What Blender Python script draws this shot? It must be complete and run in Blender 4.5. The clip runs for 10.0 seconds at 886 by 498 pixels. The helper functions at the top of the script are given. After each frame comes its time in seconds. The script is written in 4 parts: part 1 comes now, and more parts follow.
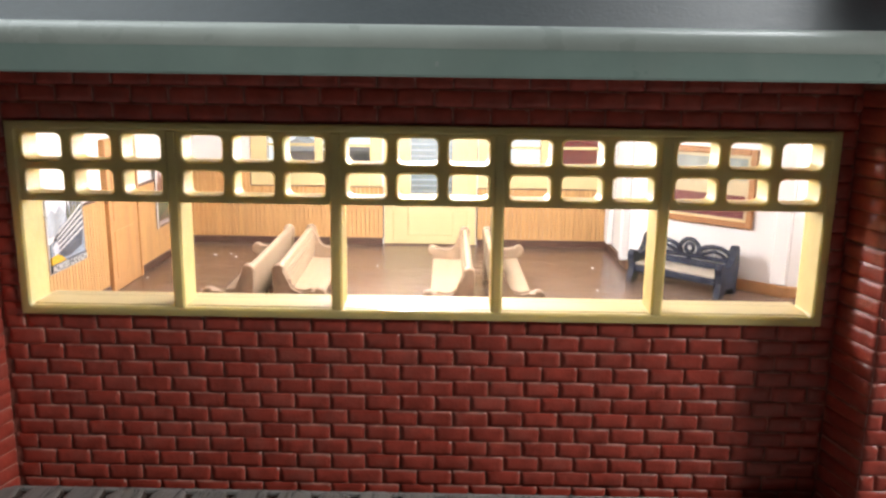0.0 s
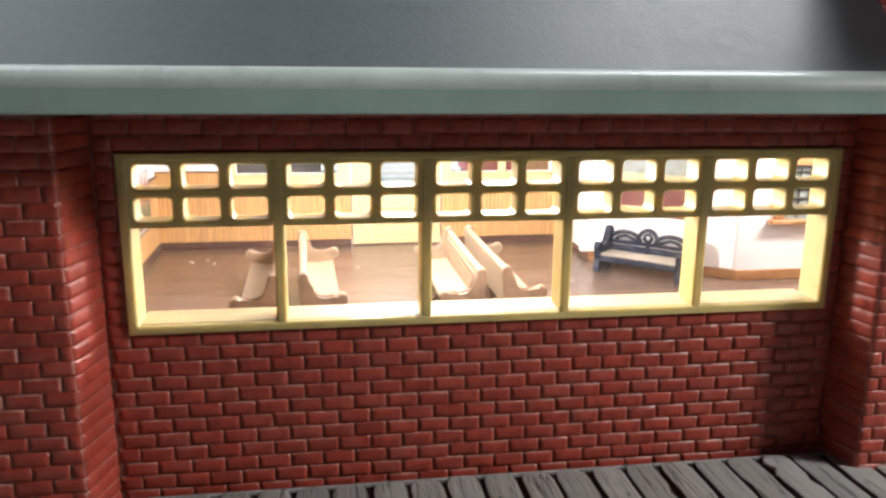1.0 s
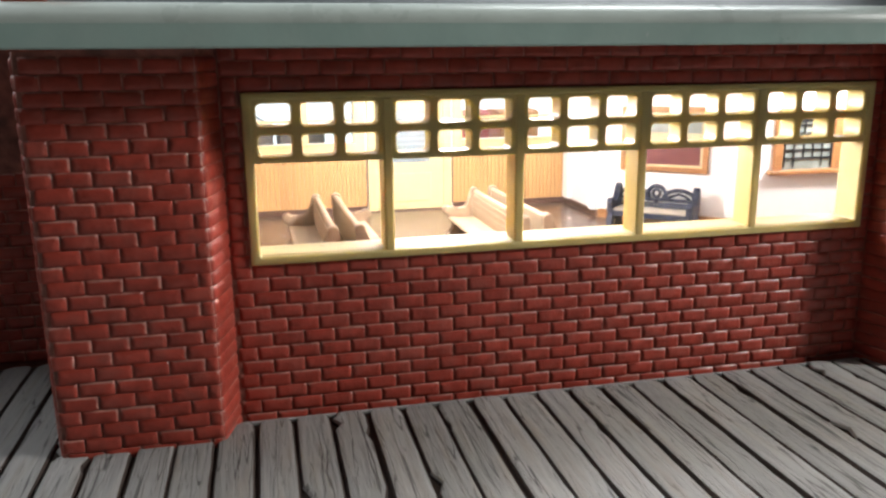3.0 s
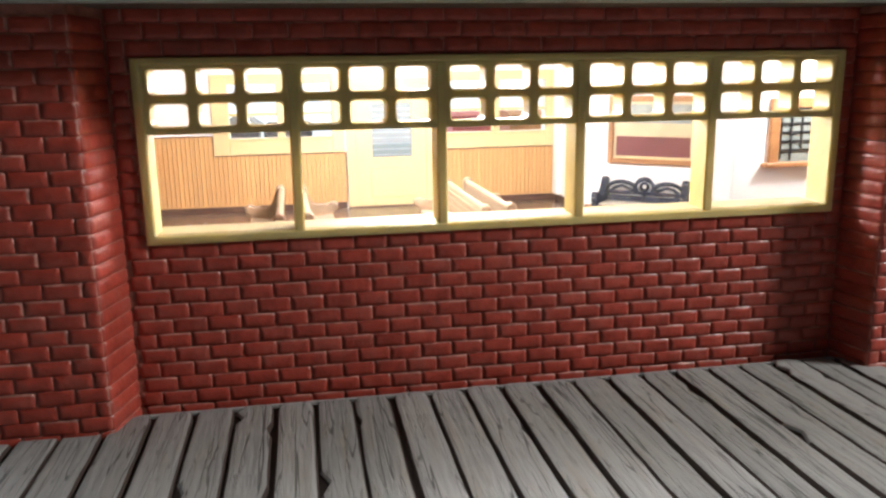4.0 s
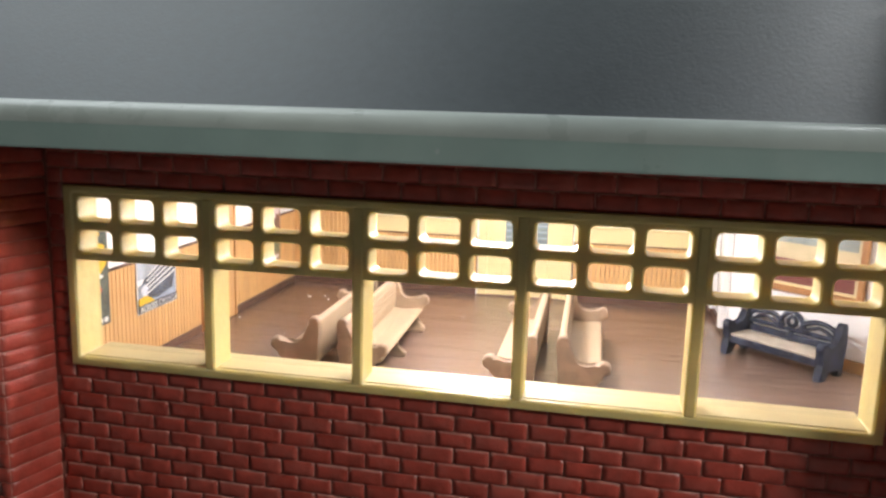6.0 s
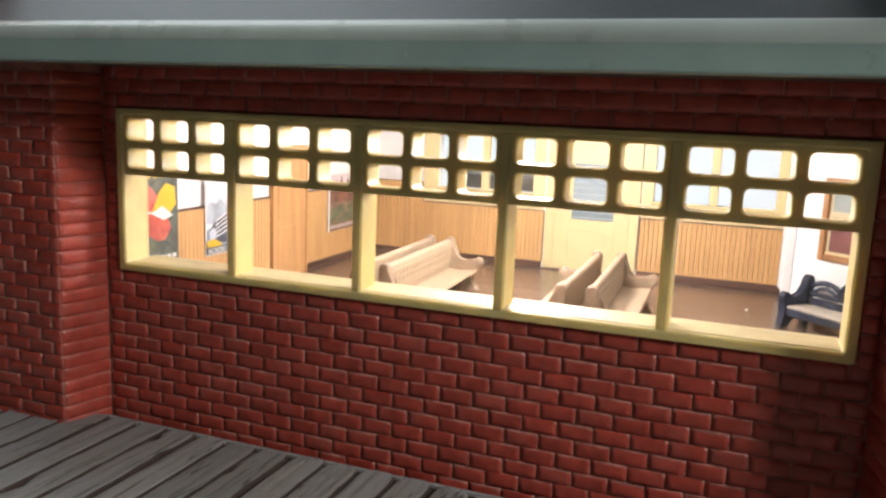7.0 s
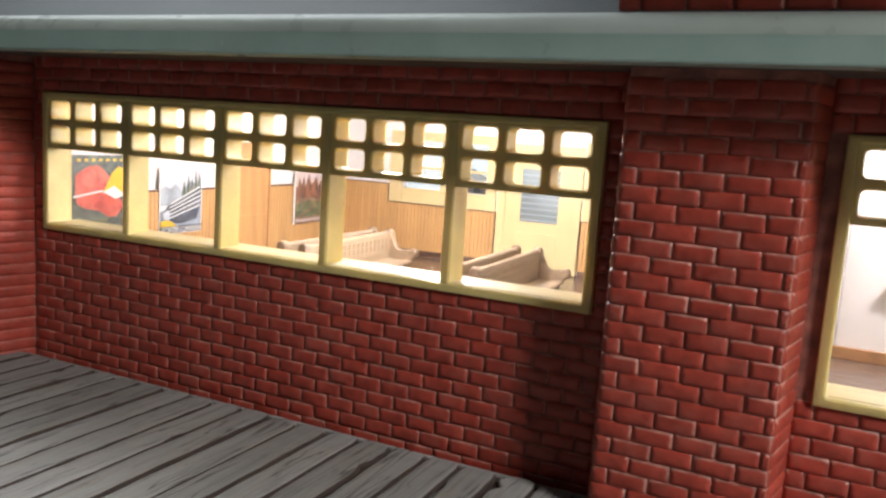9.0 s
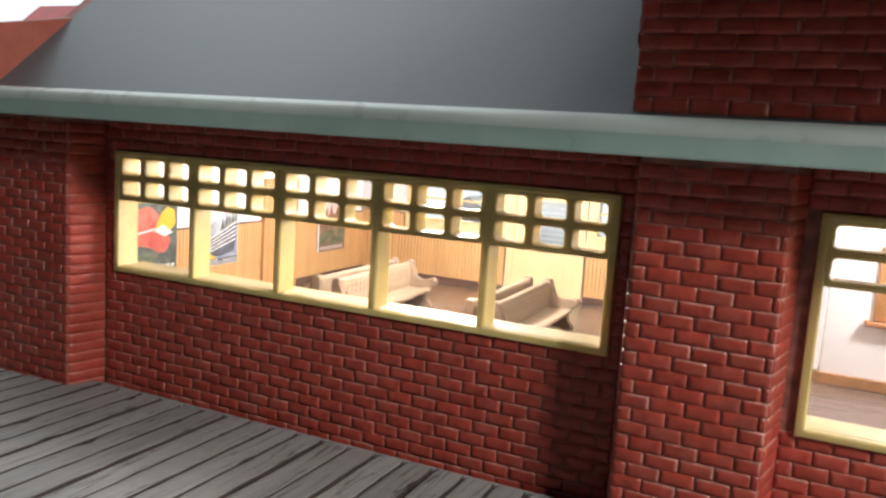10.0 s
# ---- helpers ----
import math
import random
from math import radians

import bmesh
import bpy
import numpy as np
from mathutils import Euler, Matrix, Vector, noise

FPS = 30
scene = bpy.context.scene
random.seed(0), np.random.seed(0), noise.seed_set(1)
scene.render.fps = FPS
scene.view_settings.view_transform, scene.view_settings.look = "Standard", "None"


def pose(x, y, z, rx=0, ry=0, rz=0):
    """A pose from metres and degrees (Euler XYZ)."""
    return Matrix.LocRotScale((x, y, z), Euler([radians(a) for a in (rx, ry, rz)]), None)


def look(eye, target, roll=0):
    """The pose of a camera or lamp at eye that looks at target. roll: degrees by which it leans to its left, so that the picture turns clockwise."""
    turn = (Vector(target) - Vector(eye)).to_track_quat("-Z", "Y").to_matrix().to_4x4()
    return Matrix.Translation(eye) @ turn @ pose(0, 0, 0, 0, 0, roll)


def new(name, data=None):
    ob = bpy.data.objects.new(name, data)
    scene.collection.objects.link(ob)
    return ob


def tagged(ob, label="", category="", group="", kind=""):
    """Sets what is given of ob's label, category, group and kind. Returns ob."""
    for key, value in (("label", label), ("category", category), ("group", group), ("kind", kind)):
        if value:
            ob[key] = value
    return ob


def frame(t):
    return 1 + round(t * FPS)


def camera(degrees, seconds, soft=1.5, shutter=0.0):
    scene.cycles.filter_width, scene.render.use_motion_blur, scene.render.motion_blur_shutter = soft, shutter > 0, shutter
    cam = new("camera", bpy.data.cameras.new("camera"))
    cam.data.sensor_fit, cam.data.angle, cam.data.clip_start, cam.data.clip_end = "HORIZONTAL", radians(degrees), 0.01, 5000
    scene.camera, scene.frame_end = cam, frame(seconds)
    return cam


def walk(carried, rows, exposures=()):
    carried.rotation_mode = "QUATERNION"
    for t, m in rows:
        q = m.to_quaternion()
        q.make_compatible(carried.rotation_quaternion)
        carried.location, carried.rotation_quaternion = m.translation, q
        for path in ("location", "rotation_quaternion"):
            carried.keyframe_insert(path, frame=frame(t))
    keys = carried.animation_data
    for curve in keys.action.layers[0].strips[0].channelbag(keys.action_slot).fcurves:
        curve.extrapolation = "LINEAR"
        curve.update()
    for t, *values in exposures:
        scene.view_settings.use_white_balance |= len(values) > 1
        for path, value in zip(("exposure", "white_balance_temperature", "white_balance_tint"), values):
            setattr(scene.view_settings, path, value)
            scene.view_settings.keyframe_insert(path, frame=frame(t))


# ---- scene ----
K = 0.01            # one drawing unit is a centimetre: an H0-scale model station

# ---- camera ----
cam = camera(58.4, 10.0, soft=2.5)
PATH = [
    (0, (4.722, -8.392, 4.647), (4.704, -6.438, 4.222), 0.8),
    (0.5, (3.583, -8.782, 4.94), (3.7, -6.834, 4.502), 0.2),
    (1, (2.286, -9.211, 5.129), (2.579, -7.286, 4.675), 0.5),
    (1.5, (1.503, -9.39, 4.936), (1.882, -7.484, 4.464), 0.3),
    (2, (1.214, -10.0, 5.901), (1.599, -8.11, 5.372), 0.3),
    (2.5, (0.629, -9.795, 6.242), (1.067, -7.921, 5.699), 0.4),
    (2.7, (0.188, -9.943, 5.529), (0.627, -8.059, 5.021), -0.2),
    (3.8, (0.971, -9.491, 3.88), (1.377, -7.583, 3.439), -0.9),
    (4, (1.806, -9.455, 3.955), (2.147, -7.534, 3.515), -0.9),
    (4.5, (4.145, -9.16, 4.292), (4.348, -7.216, 3.866), -0.5),
    (5, (5.14, -7.906, 5.121), (5.146, -5.951, 4.697), -0.1),
    (5.5, (5.842, -7.836, 5.215), (5.645, -5.884, 4.826), 0.5),
    (5.7, (5.912, -7.89, 5.315), (5.634, -5.944, 4.947), 1.0),
    (6.8, (6.991, -8.1, 4.272), (6.369, -6.23, 3.927), 2.2),
    (7, (7.595, -8.236, 4.228), (6.913, -6.387, 3.892), 2.3),
    (7.5, (8.982, -8.211, 4.268), (8.263, -6.371, 3.954), 3.0),
    (8, (9.796, -8.156, 3.864), (9.042, -6.331, 3.545), 3.3),
    (8.5, (10.635, -8.508, 4.152), (9.832, -6.704, 3.837), 3.4),
    (9, (10.926, -8.526, 3.88), (10.087, -6.733, 3.596), 3.8),
    (9.5, (11.025, -8.727, 4.157), (10.146, -6.95, 3.888), 3.7),
    (10, (10.987, -10.107, 4.667), (10.159, -8.307, 4.397), 3.8),
]
walk(cam, [(t, look(Vector(eye) * K, Vector(target) * K, roll)) for t, eye, target, roll in PATH],
     exposures=[(0.0, -0.65), (0.6, -0.45), (1.2, -0.26), (2.0, -0.18), (2.7, -0.25), (3.9, -0.36), (4.5, -0.55), (5.3, -0.75), (9.2, -0.8), (10.0, -0.65)])

# ---- light ----
world = bpy.data.worlds.new("room_dusk")
scene.world = world
world.use_nodes = True
world.node_tree.nodes["Background"].inputs[0].default_value = (0.62, 0.72, 0.80, 1)
world.node_tree.nodes["Background"].inputs[1].default_value = 0.005


def lamp(name, kind, energy, colour, m, **more):
    data = bpy.data.lights.new(name, kind)
    data.energy, data.color = energy, colour
    for key, value in more.items():
        if key == "size":
            data.size = value
        if key == "size_y":
            data.shape, data.size_y = "RECTANGLE", value
        if key == "radius":
            data.shadow_soft_size = value
    ob = new(name, data)
    ob.matrix_world = m
    return ob


# a desk lamp beside the layout, to the right and in front of the wall
lamp("desk_lamp", "AREA", 0.86, (1.0, 0.972, 0.945), look(Vector((26.5, -9.25, 15.8)) * K, Vector((4.0, -0.5, 2.5)) * K), size=4.6 * K)
# two ceiling lamps of the room, high over the roof on either side
lamp("room_ceiling_lamp", "AREA", 7.5, (0.90, 0.96, 1.0), look((-0.66, 0.33, 1.05), (0.04, 0, 0.04)), size=0.8)
lamp("room_ceiling_lamp", "AREA", 8.0, (0.95, 0.98, 1.0), look((0.58, 0.27, 1.10), (0.05, 0, 0.05)), size=0.45)
# a third, farther lamp in front of the layout
lamp("room_ceiling_lamp", "AREA", 0.23, (0.98, 0.98, 1.0), look((-0.22, -0.36, 0.78), (0.03, 0, 0.02)), size=0.22)
# the station's own ceiling lighting
LED = (1.0, 0.958, 0.965)
for lx, ly, e in ((5.0, 2.6, 0.085), (3.9, 6.2, 0.285), (13.6, 5.4, 0.10)):
    lamp("ceiling_led", "POINT", e, LED, pose(lx * K, ly * K, 4.25 * K), radius=0.3 * K)

# ---- materials ----
def material(name, colour, rough=0.5, metal=0.0, vary=0.15, scale=2.0, stretch=(1, 1, 1), bump=0.0, bump_scale=None,
             random_tint=0.0, stain=None, stain_amount=0.0, stain_scale=0.6, coat=0.0):
    m = bpy.data.materials.new(name)
    m.use_nodes = True
    t = m.node_tree
    b = t.nodes["Principled BSDF"]
    N, L = t.nodes.new, t.links.new
    geo = N("ShaderNodeNewGeometry")
    mp = N("ShaderNodeMapping")
    mp.inputs["Scale"].default_value = [s / K for s in stretch]
    L(geo.outputs["Position"], mp.inputs["Vector"])
    info = N("ShaderNodeObjectInfo")
    off = N("ShaderNodeVectorMath")
    off.operation = "MULTIPLY_ADD"
    L(info.outputs["Random"], off.inputs[0])
    off.inputs[1].default_value = (37.0, 19.0, 53.0) if random_tint else (0, 0, 0)
    L(mp.outputs["Vector"], off.inputs[2])
    n1 = N("ShaderNodeTexNoise")
    n1.inputs["Scale"].default_value, n1.inputs["Detail"].default_value = scale, 6
    L(off.outputs[0], n1.inputs["Vector"])
    ramp = N("ShaderNodeMapRange")
    ramp.inputs["From Min"].default_value, ramp.inputs["From Max"].default_value = 0.3, 0.7
    ramp.inputs["To Min"].default_value, ramp.inputs["To Max"].default_value = 1 - vary, 1 + vary
    L(n1.outputs["Fac"], ramp.inputs["Value"])
    mul = N("ShaderNodeVectorMath")
    mul.operation = "SCALE"
    mul.inputs[0].default_value = colour
    L(ramp.outputs["Result"], mul.inputs["Scale"])
    out = mul.outputs[0]
    if random_tint:
        rr = N("ShaderNodeMapRange")
        rr.inputs["To Min"].default_value, rr.inputs["To Max"].default_value = 1 - random_tint, 1 + random_tint
        L(info.outputs["Random"], rr.inputs["Value"])
        mul2 = N("ShaderNodeVectorMath")
        mul2.operation = "SCALE"
        L(out, mul2.inputs[0])
        L(rr.outputs["Result"], mul2.inputs["Scale"])
        out = mul2.outputs[0]
    if stain:
        n2 = N("ShaderNodeTexNoise")
        n2.inputs["Scale"].default_value, n2.inputs["Detail"].default_value = stain_scale, 8
        L(off.outputs[0], n2.inputs["Vector"])
        r2 = N("ShaderNodeMapRange")
        r2.inputs["From Min"].default_value, r2.inputs["From Max"].default_value = 0.48, 0.68
        r2.inputs["To Max"].default_value = stain_amount
        L(n2.outputs["Fac"], r2.inputs["Value"])
        mix = N("ShaderNodeMix")
        mix.data_type = "RGBA"
        L(r2.outputs["Result"], mix.inputs["Factor"])
        L(out, mix.inputs["A"])
        mix.inputs["B"].default_value = (*stain, 1)
        out = mix.outputs["Result"]
    L(out, b.inputs["Base Color"])
    rv = N("ShaderNodeMapRange")
    rv.inputs["To Min"].default_value, rv.inputs["To Max"].default_value = max(0.02, rough - 0.1), min(1, rough + 0.1)
    L(n1.outputs["Fac"], rv.inputs["Value"])
    L(rv.outputs["Result"], b.inputs["Roughness"])
    b.inputs["Metallic"].default_value = metal
    b.inputs["Coat Weight"].default_value = coat
    if bump:
        n3 = N("ShaderNodeTexNoise")
        n3.inputs["Scale"].default_value, n3.inputs["Detail"].default_value = bump_scale or scale * 3, 5
        L(off.outputs[0], n3.inputs["Vector"])
        bp = N("ShaderNodeBump")
        bp.inputs["Strength"].default_value, bp.inputs["Distance"].default_value = 0.6, bump * K
        L(n3.outputs["Fac"], bp.inputs["Height"])
        L(bp.outputs["Normal"], b.inputs["Normal"])
    return m


def glass_material(name, tint, rough, see):
    """Thin clear plastic: lets light through, with a slight sheen."""
    m = bpy.data.materials.new(name)
    m.use_nodes = True
    t = m.node_tree
    b = t.nodes["Principled BSDF"]
    b.inputs["Base Color"].default_value = (*tint, 1)
    b.inputs["Roughness"].default_value = rough
    clear = t.nodes.new("ShaderNodeBsdfTransparent")
    mix = t.nodes.new("ShaderNodeMixShader")
    mix.inputs[0].default_value = see
    t.links.new(b.outputs[0], mix.inputs[1])
    t.links.new(clear.outputs[0], mix.inputs[2])
    t.links.new(mix.outputs[0], t.nodes["Material Output"].inputs[0])
    return m


BRICK = material("brick_plastic", (0.36, 0.054, 0.035), 0.36, vary=0.26, scale=5, bump=0.014, bump_scale=14, random_tint=0.09,
                 stain=(0.38, 0.13, 0.10), stain_amount=0.28, stain_scale=3.2)
BRICK.node_tree.nodes["Principled BSDF"].inputs["Specular IOR Level"].default_value = 0.42
MORTAR = material("mortar_wash", (0.32, 0.115, 0.085), 0.6, vary=0.4, scale=6, bump=0.02,
                  stain=(0.12, 0.05, 0.04), stain_amount=0.7, stain_scale=2.6)
# Pale mortar wash, with the lamp's glints on brick edges put into its colour.
WASH_GLINT = material("pale_mortar_and_glint_edge", (0.44, 0.195, 0.155), 0.34, vary=0.45, scale=7, bump=0.01, stain=(0.28, 0.06, 0.045), stain_amount=0.8, stain_scale=4)
COPING = material("terracotta_coping", (0.31, 0.078, 0.052), 0.5, vary=0.12, scale=3, bump=0.01)
FRAME = material("cream_window_paint", (0.67, 0.54, 0.225), 0.42, vary=0.07, scale=3, bump=0.01, bump_scale=10,
                 stain=(0.5, 0.4, 0.17), stain_amount=0.25, stain_scale=2)
frame_shader = FRAME.node_tree.nodes["Principled BSDF"]
frame_shader.inputs["Subsurface Weight"].default_value = 0.35
frame_shader.inputs["Subsurface Scale"].default_value = 0.18 * K
frame_shader.inputs["Subsurface Radius"].default_value = (1.0, 0.85, 0.5)
ROOF = material("grey_roof_plastic", (0.068, 0.089, 0.096), 0.44, vary=0.13, scale=9, bump=0.005, bump_scale=24)
ROOF.node_tree.nodes["Principled BSDF"].inputs["Specular IOR Level"].default_value = 1.0
GUTTER = material("grey_green_fascia", (0.32, 0.44, 0.40), 0.30, vary=0.08, scale=1.5, bump=0.006, bump_scale=8,
                  stain=(0.5, 0.55, 0.5), stain_amount=0.2, stain_scale=1.2)
# Fascia top: the highlight from overhead light put into a paler colour.
EDGE_LIGHT = material("fascia_edge_highlight", (0.46, 0.53, 0.49), 0.30, vary=0.07, scale=2, bump=0.006, bump_scale=8)
EDGE_LIGHT.node_tree.nodes["Principled BSDF"].inputs["Coat Weight"].default_value = 0.6
EDGE_LIGHT.node_tree.nodes["Principled BSDF"].inputs["Coat Roughness"].default_value = 0.3
SOFFIT = material("dark_soffit", (0.10, 0.07, 0.06), 0.7, vary=0.1)
PLANK = material("weathered_platform_wood", (0.305, 0.302, 0.292), 0.66, vary=0.20, scale=1.6, stretch=(5, 0.5, 5), bump=0.03,
                 bump_scale=3.2, random_tint=0.13, stain=(0.19, 0.158, 0.12), stain_amount=0.5, stain_scale=1.6)


def cracked(m, stretch, scale, width, depth):
    """Thin dark cracks along the grain, where a stretched noise crosses its middle."""
    t = m.node_tree
    b = t.nodes["Principled BSDF"]
    N, L = t.nodes.new, t.links.new
    old = b.inputs["Base Color"].links[0].from_socket
    geo, info = N("ShaderNodeNewGeometry"), N("ShaderNodeObjectInfo")
    mp = N("ShaderNodeMapping")
    mp.inputs["Scale"].default_value = [v / K for v in stretch]
    L(geo.outputs["Position"], mp.inputs["Vector"])
    off = N("ShaderNodeVectorMath")
    off.operation = "MULTIPLY_ADD"
    L(info.outputs["Random"], off.inputs[0])
    off.inputs[1].default_value = (41.0, 23.0, 0.0)
    L(mp.outputs["Vector"], off.inputs[2])
    fac = []
    for k, (sc, lo) in enumerate(((scale, width), (scale * 2.3, width * 1.3))):
        n = N("ShaderNodeTexNoise")
        n.inputs["Scale"].default_value, n.inputs["Detail"].default_value, n.inputs["Distortion"].default_value = sc, 2, 0.15
        L(off.outputs[0], n.inputs["Vector"])
        d = N("ShaderNodeMath")
        d.operation = "SUBTRACT"
        L(n.outputs["Fac"], d.inputs[0])
        d.inputs[1].default_value = 0.5 + 0.04 * k
        a = N("ShaderNodeMath")
        a.operation = "ABSOLUTE"
        L(d.outputs[0], a.inputs[0])
        mr = N("ShaderNodeMapRange")
        mr.inputs["From Min"].default_value, mr.inputs["From Max"].default_value = lo * 0.3, lo
        mr.inputs["To Min"].default_value = 0.40 + 0.25 * k
        L(a.outputs[0], mr.inputs["Value"])
        fac.append(mr.outputs["Result"])
    both = N("ShaderNodeMath")
    both.operation = "MULTIPLY"
    L(fac[0], both.inputs[0])
    L(fac[1], both.inputs[1])
    sc = N("ShaderNodeVectorMath")
    sc.operation = "SCALE"
    L(old, sc.inputs[0])
    L(both.outputs[0], sc.inputs["Scale"])
    L(sc.outputs[0], b.inputs["Base Color"])
    bp = N("ShaderNodeBump")
    bp.inputs["Strength"].default_value, bp.inputs["Distance"].default_value = 0.8, depth * K
    L(both.outputs[0], bp.inputs["Height"])
    L(b.inputs["Normal"].links[0].from_socket, bp.inputs["Normal"])
    L(bp.outputs["Normal"], b.inputs["Normal"])


cracked(PLANK, (6.5, 0.26, 6.5), 0.7, 0.010, 0.015)
# Near-black: joint dirt and the shade inside the gaps in one colour.
GAP = material("dark_gap_dirt_and_shade", (0.045, 0.030, 0.024), 0.9, vary=0.3)
GROUND = material("layout_ground", (0.13, 0.125, 0.11), 0.8, vary=0.15, scale=1.0, bump=0.05)
YARD = material("pale_concrete", (0.62, 0.62, 0.60), 0.8, vary=0.12, scale=0.5, bump=0.03)
FLOOR = material("brown_waiting_room_floor", (0.150, 0.094, 0.071), 0.22, vary=0.16, scale=2.0, stretch=(0.25, 8, 1), bump=0.006,
                 bump_scale=4, stain=(0.15, 0.09, 0.07), stain_amount=0.3, stain_scale=0.5)
PLASTER = material("white_plaster", (0.84, 0.83, 0.81), 0.7, vary=0.03, scale=2, bump=0.01)
BOARD = material("honey_wainscot", (0.62, 0.36, 0.145), 0.5, vary=0.10, scale=2.0, stretch=(4, 4, 0.35), bump=0.006,
                 random_tint=0.05)
RAIL = material("dark_wood_trim", (0.10, 0.05, 0.035), 0.45, vary=0.2, scale=3)
DOORWOOD = material("orange_brown_door", (0.56, 0.30, 0.12), 0.45, vary=0.14, scale=1.6, stretch=(3, 3, 0.3), bump=0.005)
CREAM = material("cream_joinery", (0.70, 0.58, 0.305), 0.5, vary=0.05, scale=2, bump=0.006)
BENCH = material("tan_bench_plastic", (0.29, 0.208, 0.132), 0.5, vary=0.12, scale=4, bump=0.012, bump_scale=12,
                 stain=(0.36, 0.22, 0.13), stain_amount=0.35, stain_scale=3)
IRON = material("blue_black_bench", (0.012, 0.016, 0.034), 0.5, vary=0.3, scale=5, bump=0.02, bump_scale=14,
                stain=(0.10, 0.11, 0.14), stain_amount=0.3, stain_scale=5)
IRON.node_tree.nodes["Principled BSDF"].inputs["Specular IOR Level"].default_value = 0.25
# Mottled bench tan, with the shade on the pew ends put into the colour.
BENCH_SHADED = material("tan_bench_shaded", (0.22, 0.148, 0.092), 0.5, vary=0.2, scale=4, bump=0.012, bump_scale=12,
                    stain=(0.40, 0.28, 0.18), stain_amount=0.5, stain_scale=3)
SEATGREY = material("dusty_bench_seat", (0.39, 0.345, 0.28), 0.6, vary=0.25, scale=4, bump=0.02)
OAK = material("oak_picture_frame", (0.34, 0.16, 0.06), 0.45, vary=0.2, scale=4, bump=0.01)
MAROON = material("maroon_print", (0.14, 0.035, 0.035), 0.4, vary=0.15, scale=3)
MAPCREAM = material("aged_print", (0.52, 0.44, 0.27), 0.5, vary=0.12, scale=3)
MAPGREY = material("grey_green_print", (0.24, 0.28, 0.26), 0.5, vary=0.25, scale=3)
BLACK = material("black_iron", (0.012, 0.013, 0.016), 0.45, vary=0.2)
CLEAR = glass_material("clear_glazing", (0.8, 0.85, 0.85), 0.12, 0.96)
DOORGLASS = glass_material("grey_door_glazing", (0.34, 0.40, 0.42), 0.2, 0.5)
BLUEGLASS = glass_material("grey_blue_glazing", (0.42, 0.50, 0.51), 0.12, 0.96)
SLAT = material("blue_grey_slat", (0.30, 0.35, 0.38), 0.5, vary=0.2, scale=3)
PAPERWHITE = material("poster_white", (0.75, 0.75, 0.74), 0.45, vary=0.04)
GLUE = material("pale_glue", (0.42, 0.5, 0.47), 0.4, vary=0.05)
PRED = material("poster_red", (0.58, 0.10, 0.075), 0.4, vary=0.35, scale=5, stain=(0.62, 0.22, 0.16), stain_amount=0.6, stain_scale=2.5)
PBLACK = material("poster_black", (0.085, 0.10, 0.09), 0.4, vary=0.5, scale=5, stain=(0.20, 0.24, 0.18), stain_amount=0.6, stain_scale=3.5)
PYELLOW = material("poster_yellow", (0.75, 0.47, 0.03), 0.45, vary=0.1)
PGREEN = material("poster_dark_green", (0.10, 0.12, 0.07), 0.4, vary=0.5, scale=6, stain=(0.30, 0.24, 0.12), stain_amount=0.6, stain_scale=4)
PBLUE = material("poster_blue_grey", (0.40, 0.45, 0.50), 0.45, vary=0.3, scale=3)
PBROWN = material("poster_brown", (0.19, 0.115, 0.08), 0.4, vary=0.5, scale=5, stain=(0.42, 0.34, 0.26), stain_amount=0.6, stain_scale=4)
FARRED = material("red_wagon_paint", (0.78, 0.10, 0.09), 0.45, vary=0.1)
FARORANGE = material("orange_wagon_paint", (0.80, 0.32, 0.08), 0.45, vary=0.1)
FARGREY = material("far_grey_wall", (0.45, 0.46, 0.47), 0.8, vary=0.1, scale=0.3)
FARBROWN = material("brown_grey_paint", (0.15, 0.115, 0.11), 0.6, vary=0.3, scale=1)
TEAL = material("teal_wagon_paint", (0.04, 0.32, 0.30), 0.5, vary=0.1)

# Backdrop sheet that gives off its own light, for the bright room beyond.
DISTANCE = material("glowing_backdrop", (0.6, 0.62, 0.63), 0.9, vary=0.12, scale=0.06)
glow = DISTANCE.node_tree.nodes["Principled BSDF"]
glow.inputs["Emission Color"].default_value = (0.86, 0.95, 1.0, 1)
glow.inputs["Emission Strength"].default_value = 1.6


# ---- building helpers ----
def mesh_of(name, bm, mat, smooth=False, sharp=38):
    bmesh.ops.recalc_face_normals(bm, faces=bm.faces)
    bmesh.ops.scale(bm, vec=(K, K, K), verts=bm.verts)
    me = bpy.data.meshes.new(name)
    bm.to_mesh(me)
    bm.free()
    me.materials.append(mat)
    if smooth:
        for p in me.polygons:
            p.use_smooth = True
        me.set_sharp_from_angle(angle=radians(sharp))
    return me


def part(name, bm, mat, parent, label="", smooth=False):
    ob = new(name, mesh_of(name, bm, mat, smooth))
    ob.parent = parent
    if label:
        tagged(ob, label)
    return ob


def solid(name, bm, mat, label, category, kind="structure", smooth=False):
    return tagged(new(name, mesh_of(name, bm, mat, smooth)), label, category, kind=kind)


def thing(name, x, y, z, rz, label, category, group="", kind=""):
    ob = new(name)
    ob.empty_display_size = 0.2 * K
    ob.matrix_basis = pose(x * K, y * K, z * K, 0, 0, rz)
    return tagged(ob, label, category, group, kind)


